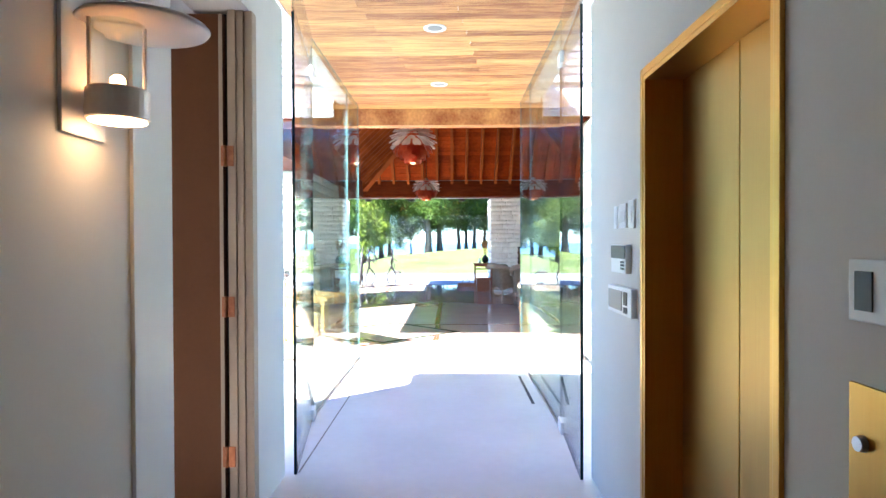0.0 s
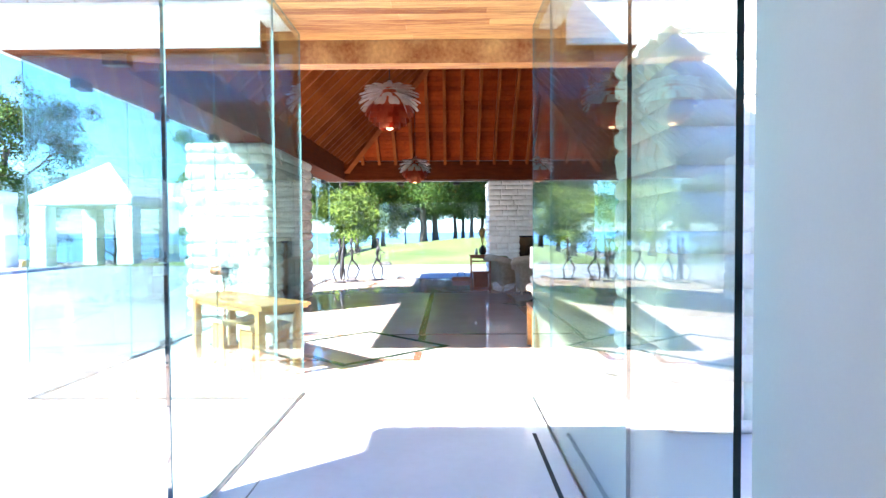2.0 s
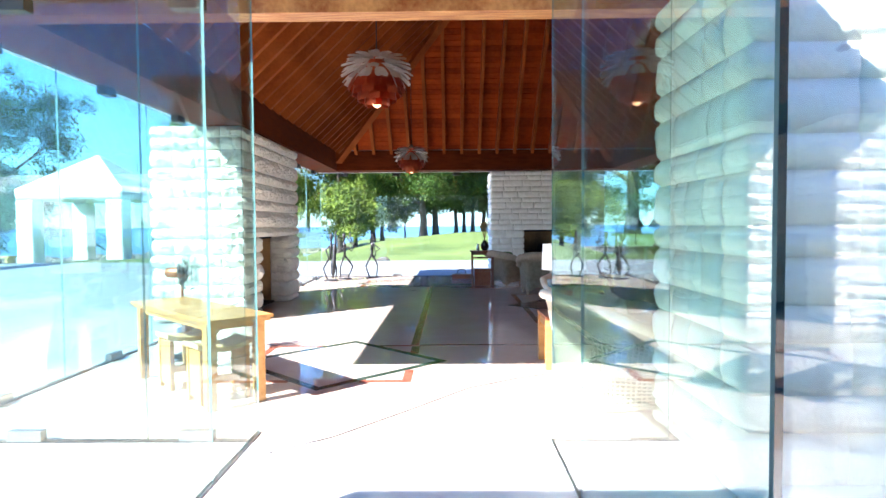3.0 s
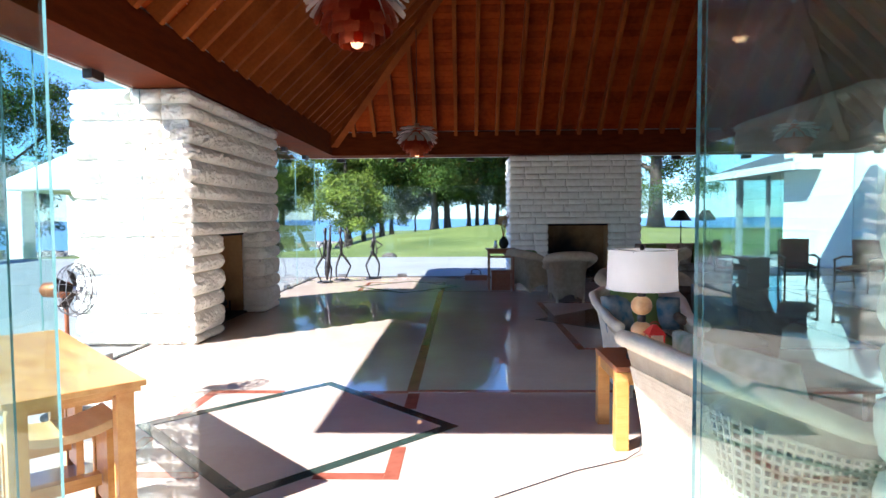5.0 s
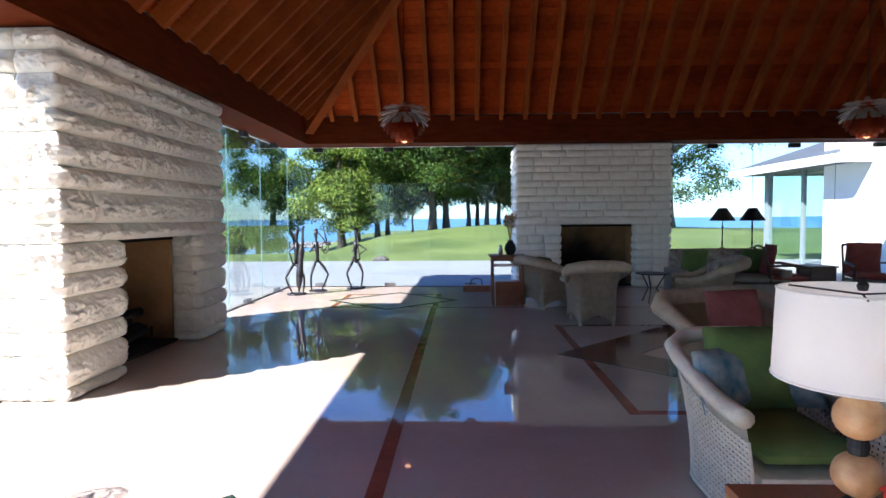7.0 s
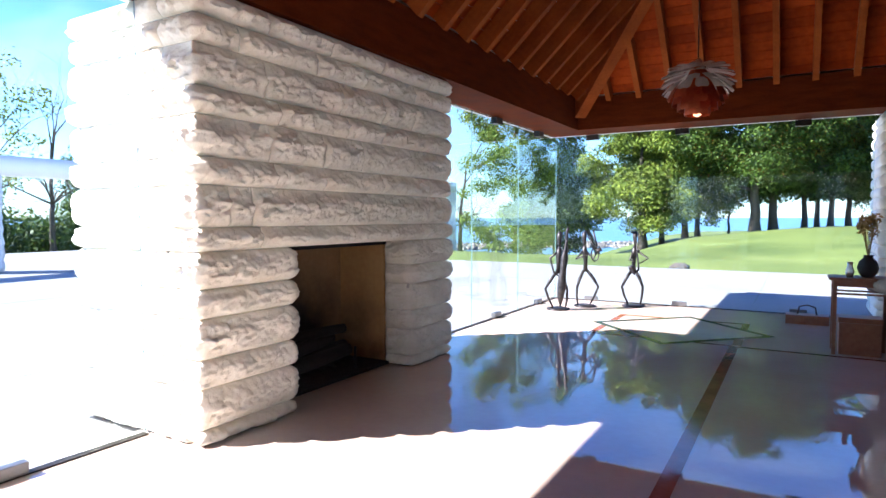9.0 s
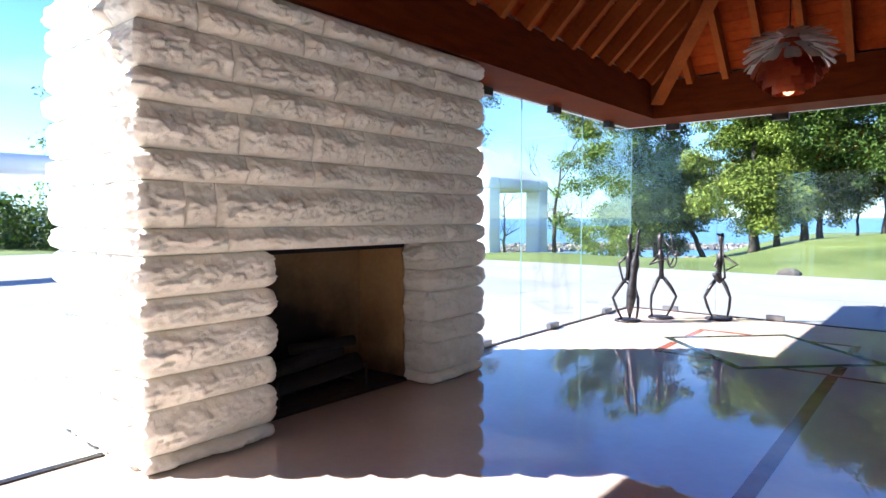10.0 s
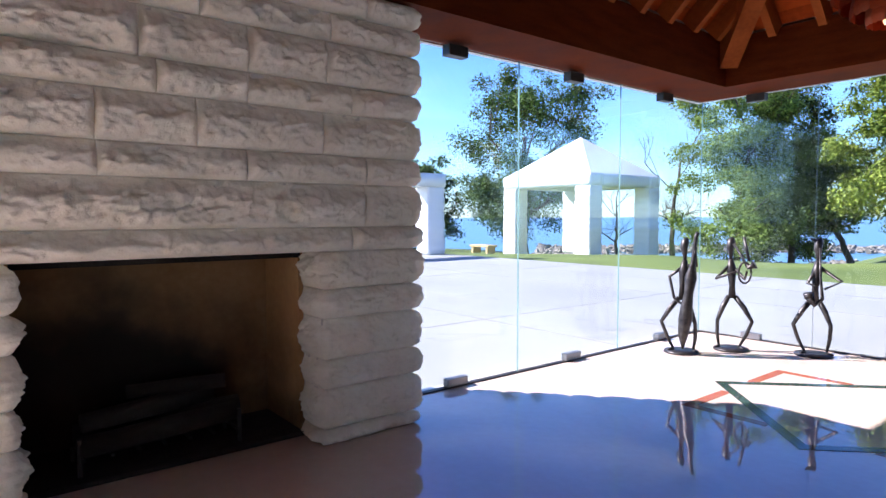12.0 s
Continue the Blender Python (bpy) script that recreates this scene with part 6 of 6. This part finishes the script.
def wicker_shell(width, depth, back_h, arm_h, seat_h, close=False):
    """Rolled back and arms in one sweep: a sheet from the rim down to the skirt. Local -x is the back."""
    solid, weave = bmesh.new(), bmesh.new()
    path = []
    n = 30
    for k in range(n + 1):
        u = k / n * 2 - 1
        s = 1 if u > 0 else -1
        a = abs(u)
        if a < 0.42:
            p = Vector((-depth / 2, u / 0.42 * (width / 2 - 0.12), 0))
            out = Vector((-1, 0, 0))
        elif a < 0.58:
            th = (a - 0.42) / 0.16 * math.pi / 2
            p = Vector((-depth / 2 + 0.12 - 0.12 * math.cos(th), s * (width / 2 - 0.12 + 0.12 * math.sin(th)), 0))
            out = Vector((-math.cos(th), s * math.sin(th), 0))
        else:
            p = Vector((-depth / 2 + 0.12 + (a - 0.58) / 0.42 * (depth - 0.12), s * width / 2, 0))
            out = Vector((0, s, 0))
        f = smoothstep(0.40, 0.86, a)
        h = back_h + (arm_h - back_h) * f
        flare = (0.13 * (1 - f) + 0.05 * f) * (1.25 if close else 1)
        path.append((p, out, h, flare))
    hz = (0.02, 0.20, 0.42, 0.62, 0.8, 0.93, 1.0)
    grid = []
    for k, (p, out, h, fl) in enumerate(path):
        a = abs(k / n * 2 - 1)
        s = a / 0.5 if a < 0.5 else (a - 0.75) / 0.25
        foot = 0.03 + (0.11 * max(0, 1 - s * s) if close else 0)
        grid.append([p + out * fl * (v ** (5 if close else 2)) + Vector((0, 0, foot + (h - foot) * v)) for v in hz])
    V = [[solid.verts.new(q) for q in row[0 if close else 4:]] for row in grid]
    for a, b in zip(V, V[1:]):
        for j in range(len(a) - 1):
            solid.faces.new((a[j], b[j], b[j + 1], a[j + 1]))
    bmesh.ops.solidify(solid, geom=solid.faces[:], thickness=0.035)
    # open lattice below
    m = 0 if close else 3
    for i, (p, out, h, fl) in enumerate(path):
        for q in range(m):
            f = q / m
            if i == len(path) - 1 and q:
                continue
            p2, o2, h2, f2 = path[min(i + 1, len(path) - 1)]
            pts = []
            for v in (0.0, 0.2, 0.42, 0.64, 0.82):
                A = p + out * fl * v * v + Vector((0, 0, 0.03 + (h - 0.03) * v))
                B = p2 + o2 * f2 * v * v + Vector((0, 0, 0.03 + (h2 - 0.03) * v))
                pts.append(A.lerp(B, f))
            bm_tube(weave, pts, 0.0085, 4)
    for v in [0.047 * i for i in range(18)] if not close else []:
        bm_tube(weave, [p + out * (fl * v * v) + Vector((0, 0, 0.03 + (h - 0.03) * v)) for p, out, h, fl in path], 0.009 if v else 0.016, 4)
    rimb = bmesh.new()
    rims = [0.045 if not close else 0.085 - 0.04 * smoothstep(0.40, 0.86, abs(k / n * 2 - 1)) for k in range(n + 1)]
    bm_tube(rimb, [p + out * fl * 1.02 + Vector((0, 0, h - (r - 0.045))) for (p, out, h, fl), r in zip(path, rims)], rims, 9)
    return smooth(solid), weave, smooth(rimb)


def wicker_chair(m, label, width, depth, back_h, mat, pillows, seat_mat, group="", close=False):
    ch = thing("wicker_armchair", label, "armchair", m, group)
    solid, weave, rimb = wicker_shell(width, depth, back_h, 0.60, 0.36, close=close)
    part("backrest", solid, mat, ch, "closely woven back and arms")
    if close:
        weave.free()
    else:
        part("lattice", weave, mat, ch, "open woven lower lattice")
    part("rim", rimb, mat, ch, "thick rolled rim")
    part("seat", box(-depth / 2 + 0.03, depth / 2, -width / 2 + 0.03, width / 2 - 0.03, 0.27, 0.33, bevel=0.012), mat, ch)
    part("seat_cushion", smooth(cushion(depth - 0.12, width - 0.12, 0.15, Matrix.Translation((0.03, 0, 0.405)))), seat_mat, ch, "thick seat cushion")
    for sx in (-1, 1):
        for sy in (-1, 1):
            part("leg", tube([(sx * (depth / 2 - 0.05), sy * (width / 2 - 0.05), 0), (sx * (depth / 2 - 0.05), sy * (width / 2 - 0.05), 0.28)], [0.024, 0.03], 8), mat, ch)
    for y, x, rot, w, pm, lab in pillows:
        part("pillow", smooth(cushion(w, w, 0.17, Matrix.Translation((x, y, 0.48 + w * 0.46)) @ Matrix.Rotation(radians(rot), 4, "Z") @ Matrix.Rotation(radians(72), 4, "Y"))), pm, ch, lab)
    return ch


NEAR = "wicker chairs round the end table"
wicker_chair(pose(2.12, 10.78, 0, 0, 0, -90), "cream wicker armchair with teal and olive green pillows", 0.60, 0.84, 0.80, M_WICKER,
             ((-0.21, -0.14, 26, 0.33, M_BLUE_CLOTH, "teal and white patterned pillow"), (-0.05, -0.2, 4, 0.44, M_GREEN_CLOTH, "olive green pillow"), (0.2, -0.2, -16, 0.30, M_BLUE_CLOTH, "teal patterned pillow")), M_GREEN_CLOTH, NEAR)
wicker_chair(pose(2.01, 8.30, 0, 0, 0, 11), "cream wicker armchair with floral green and white cushions", 0.90, 1.0, 0.875, M_WICKER,
             ((-0.2, -0.24, 8, 0.45, M_FLORAL, "green floral pillow"), (0.2, -0.26, -6, 0.44, M_FLORAL, "green floral pillow")), M_FLORAL, NEAR)
wicker_chair(pose(2.86, 11.02, 0, 0, 0, -98), "dark brown wicker armchair with blue patterned pillow", 0.72, 0.78, 0.76, M_WICKER_BROWN,
             ((0.0, -0.2, 0, 0.40, M_BLUE_CLOTH, "blue patterned pillow"),), M_GREY_CLOTH, NEAR)
FAR = "wicker chairs by the far fireplace"
wicker_chair(pose(2.04, 18.0, 0, 0, 0, 20), "tan wicker armchair with green pillows near the console", 0.80, 0.80, 0.84, M_WICKER_DARK,
             ((-0.1, -0.16, 0, 0.38, M_GREEN_CLOTH, "green pillow"), (0.2, -0.14, 0, 0.36, M_PRINT, "faded print pillow")), M_GREY_CLOTH, FAR, True)
wicker_chair(pose(2.36, 16.35, 0, 0, 0, 92), "tan wicker armchair turned towards the far fireplace", 0.56, 0.70, 0.88, M_WICKER_DARK,
             ((0, -0.16, 0, 0.4, M_GREY_CLOTH, "taupe pillow"),), M_GREY_CLOTH, FAR, True)
wicker_chair(pose(4.0, 16.6, 0, 0, 0, 165), "tan wicker armchair with a faded print pillow facing the fireplace group", 0.70, 0.76, 0.90, M_WICKER_DARK,
             ((0, -0.16, 0, 0.4, M_PRINT, "faded print pillow"),), M_GREY_CLOTH, FAR, True)

wicker_chair(pose(2.72, 12.35, 0, 0, 0, -75), "tan wicker armchair with a faded red cushion", 0.80, 0.80, 0.86, M_WICKER_DARK,
             ((0.0, -0.16, 0, 0.46, M_RED_CLOTH, "faded red pillow"),), M_RED_CLOTH, NEAR, True)
coffee = thing("coffee_table", "dark wooden coffee table between wicker chairs", "coffee table", pose(2.85, 9.62, 0))
part("tabletop", box(-0.28, 0.28, -0.4, 0.4, 0.38, 0.42, bevel=0.006), M_DARKWOOD, coffee)
for x in (-0.23, 0.23):
    for y in (-0.34, 0.34):
        part("leg", leg_square(x, y, 0.05, 0.381), M_DARKWOOD, coffee)

console = thing("console_table", "reddish wooden console table with slender legs and shelf", "console table", pose(1.28, 18.12, 0))
part("tabletop", box(-0.31, 0.31, -0.23, 0.23, 0.84, 0.87, bevel=0.005), M_REDWOOD, console)
part("frieze", box(-0.26, 0.26, -0.19, 0.19, 0.77, 0.839), M_REDWOOD, console)
for x in (-0.25, 0.25):
    for y in (-0.18, 0.18):
        part("leg", leg_square(x, y, 0.04, 0.84), M_REDWOOD, console)
    part("stretcher", box(x - 0.012, x + 0.012, -0.16, 0.16, 0.68, 0.70), M_REDWOOD, console)
for y in (-0.18, 0.18):
    part("stretcher", box(-0.23, 0.23, y - 0.012, y + 0.012, 0.68, 0.70), M_REDWOOD, console)
chest = thing("wooden_chest", "small red-brown wooden chest under the console table", "chest", pose(1.28, 18.12, 0))
part("body", box(-0.20, 0.20, -0.14, 0.14, 0, 0.36, bevel=0.008), M_REDWOOD, chest)
part("lid", box(-0.21, 0.21, -0.15, 0.15, 0.362, 0.42, bevel=0.01), M_REDWOOD, chest)
vase = thing("vase", "dark round vase holding dried orange flowers on the console", "vase", pose(1.34, 18.10, 0.87))
part("body", smooth(lathe(((0.05, 0), (0.09, 0.05), (0.105, 0.11), (0.085, 0.18), (0.045, 0.22), (0.05, 0.25)), 20)), M_BLACK, vase)
fl = bmesh.new()
rnd = random.Random(31)
for k in range(16):
    a, sp = rnd.uniform(0, 6.28), rnd.uniform(0.02, 0.14)
    tip = Vector((sp * math.cos(a), sp * math.sin(a), rnd.uniform(0.42, 0.68)))
    bm_tube(fl, [(0, 0, 0.2), tip * 0.6 + Vector((0, 0, 0.1)), tip], 0.004, 4)
    leaves(fl, rnd, tip, 0.06, 26, 0.028, 1.2)
part("bouquet", fl, M_DRY, vase, "dried orange-brown flowers")
vase2 = thing("vase", "small pale vase beside dried flowers on the console", "vase", pose(1.17, 18.06, 0.87))
part("body", smooth(lathe(((0.03, 0), (0.045, 0.06), (0.025, 0.13), (0.03, 0.17)), 16)), M_STEEL, vase2)
tool = thing("tool_box", "low dark red wooden carrying box with a handle", "tool box", pose(0.80, 20.1, 0))
part("body", box(-0.27, 0.27, -0.13, 0.13, 0, 0.13, bevel=0.006), M_REDWOOD, tool)
part("handle", tube([(-0.12, 0, 0.128), (-0.1, 0, 0.24), (0, 0, 0.27), (0.1, 0, 0.24), (0.12, 0, 0.128)], 0.012, 7), M_DARKWOOD, tool)


def metal_table(m, label):
    t = thing("side_table", label, "side table", m)
    part("tabletop", lathe(((0.28, 0.5), (0.285, 0.51), (0.28, 0.52)), 24), M_DARK, t)
    for k in range(3):
        a = 2 * math.pi * k / 3
        part("leg", tube([(0.22 * math.cos(a), 0.22 * math.sin(a), 0), (0.08 * math.cos(a), 0.08 * math.sin(a), 0.25), (0.24 * math.cos(a), 0.24 * math.sin(a), 0.5)], 0.012, 6), M_DARK, t)


metal_table(pose(3.85, 18.4, 0), "round dark metal side table by the fireplace")

sofa = thing("sofa", "sofa in faded print cloth with green pillows", "sofa", pose(5.1, 18.35, 0, 0, 0, 180))
part("base", box(-0.85, 0.85, -0.40, 0.42, 0.08, 0.36, bevel=0.03), M_GREY_CLOTH, sofa)
part("backrest", smooth(cushion(1.75, 0.62, 0.30, Matrix.Translation((0, -0.31, 0.62)) @ Matrix.Rotation(radians(80), 4, "X"))), M_PRINT, sofa)
for s in (-1, 1):
    part("arm", box(s * 0.85 - 0.09, s * 0.85 + 0.09, -0.4, 0.42, 0.08, 0.60, bevel=0.05, seg=3), M_GREY_CLOTH, sofa)
    part("seat_cushion", smooth(cushion(0.78, 0.62, 0.17, Matrix.Translation((s * 0.40, 0.08, 0.43)))), M_GREY_CLOTH, sofa)
    part("pillow", smooth(cushion(0.42, 0.42, 0.16, Matrix.Translation((s * 0.5, -0.1, 0.72)) @ Matrix.Rotation(radians(72), 4, "X"))), M_GREEN_CLOTH, sofa, "green pillow")

sofa_t = thing("sofa_table", "narrow dark table behind the sofa", "console table", pose(5.75, 19.35, 0))
part("tabletop", box(-0.6, 0.6, -0.18, 0.18, 0.77, 0.80, bevel=0.004), M_DARKWOOD, sofa_t)
for x in (-0.55, 0.55):
    for y in (-0.14, 0.14):
        part("leg", leg_square(x, y, 0.045, 0.771), M_DARKWOOD, sofa_t)


def iron_lamp(m):
    l = thing("table_lamp", "black wrought-iron table lamp with a dark cone shade", "table lamp", m, "pair of iron lamps")
    part("stem", smooth(lathe(((0.012, 0.05), (0.012, 0.18), (0.028, 0.2), (0.012, 0.22), (0.012, 0.48), (0.026, 0.5), (0.01, 0.52), (0.01, 0.66)), 10)), M_IRON, l)
    for k in range(3):
        a = 2 * math.pi * k / 3
        part("foot", tube([(0, 0, 0.12), (0.06 * math.cos(a), 0.06 * math.sin(a), 0.09), (0.10 * math.cos(a), 0.10 * math.sin(a), 0.008)], 0.009, 6), M_IRON, l)
    part("shade", lathe(((0.225, 0.62), (0.228, 0.63), (0.075, 0.86), (0.07, 0.86)), 28), M_BLACK, l, "dark cone shade")


iron_lamp(pose(5.46, 19.35, 0.80))
iron_lamp(pose(6.02, 19.35, 0.80))


def wood_armchair(m, label):
    c = thing("wooden_armchair", label, "armchair", m, "red cushioned wooden armchairs")
    w, d = 0.62, 0.60
    for s in (-1, 1):
        part("front_leg", tube([(s * w / 2, d / 2, 0), (s * w / 2, d / 2 - 0.02, 0.3), (s * w / 2, d / 2, 0.62)], [0.018, 0.024, 0.02], 8), M_DARKWOOD, c)
        part("back_leg", tube([(s * (w / 2 - 0.03), -d / 2 - 0.08, 0), (s * (w / 2 - 0.03), -d / 2, 0.35), (s * (w / 2 - 0.03), -d / 2 - 0.12, 0.98)], [0.02, 0.025, 0.02], 8), M_DARKWOOD, c)
        part("arm", tube([(s * (w / 2 - 0.01), -d / 2 - 0.06, 0.66), (s * (w / 2 + 0.02), 0, 0.68), (s * w / 2, d / 2 + 0.03, 0.62)], [0.02, 0.024, 0.026], 8), M_DARKWOOD, c)
        part("stretcher", tube([(s * (w / 2 - 0.02), -d / 2 - 0.05, 0.16), (s * w / 2, d / 2, 0.16)], 0.014, 6), M_DARKWOOD, c)
    part("seat_frame", box(-w / 2 + 0.02, w / 2 - 0.02, -d / 2, d / 2, 0.34, 0.40, bevel=0.01), M_DARKWOOD, c)
    part("seat_cushion", smooth(cushion(w - 0.04, d - 0.02, 0.13, Matrix.Translation((0, 0, 0.455)))), M_RED_CLOTH, c, "faded red seat cushion")
    part("back_cushion", smooth(cushion(w - 0.08, 0.56, 0.14, Matrix.Translation((0, -d / 2 + 0.02, 0.74)) @ Matrix.Rotation(radians(80), 4, "X"))), M_RED_CLOTH, c, "faded red back cushion")
    part("top_rail", tube([(-w / 2 + 0.03, -d / 2 - 0.12, 0.97), (0, -d / 2 - 0.14, 1.0), (w / 2 - 0.03, -d / 2 - 0.12, 0.97)], 0.022, 8), M_DARKWOOD, c)


wood_armchair(pose(6.05, 18.2, 0, 0, 0, -100), "dark wooden armchair with faded red cushions, turned sideways")
wood_armchair(pose(7.58, 18.4, 0, 0, 0, 166), "dark wooden armchair with faded red cushions facing the room")
wood_armchair(pose(8.35, 17.6, 0, 0, 0, 120), "dark wooden armchair with faded red cushions near the glass")
cube = thing("side_table", "dark square wooden side table between the armchairs", "side table", pose(6.62, 18.3, 0))
part("body", box(-0.22, 0.22, -0.22, 0.22, 0.03, 0.62, bevel=0.008), M_DARKWOOD, cube)
part("tabletop", box(-0.25, 0.25, -0.25, 0.25, 0.622, 0.65, bevel=0.006), M_DARKWOOD, cube)
part("plinth", box(-0.19, 0.19, -0.19, 0.19, 0, 0.031), M_BLACK, cube)
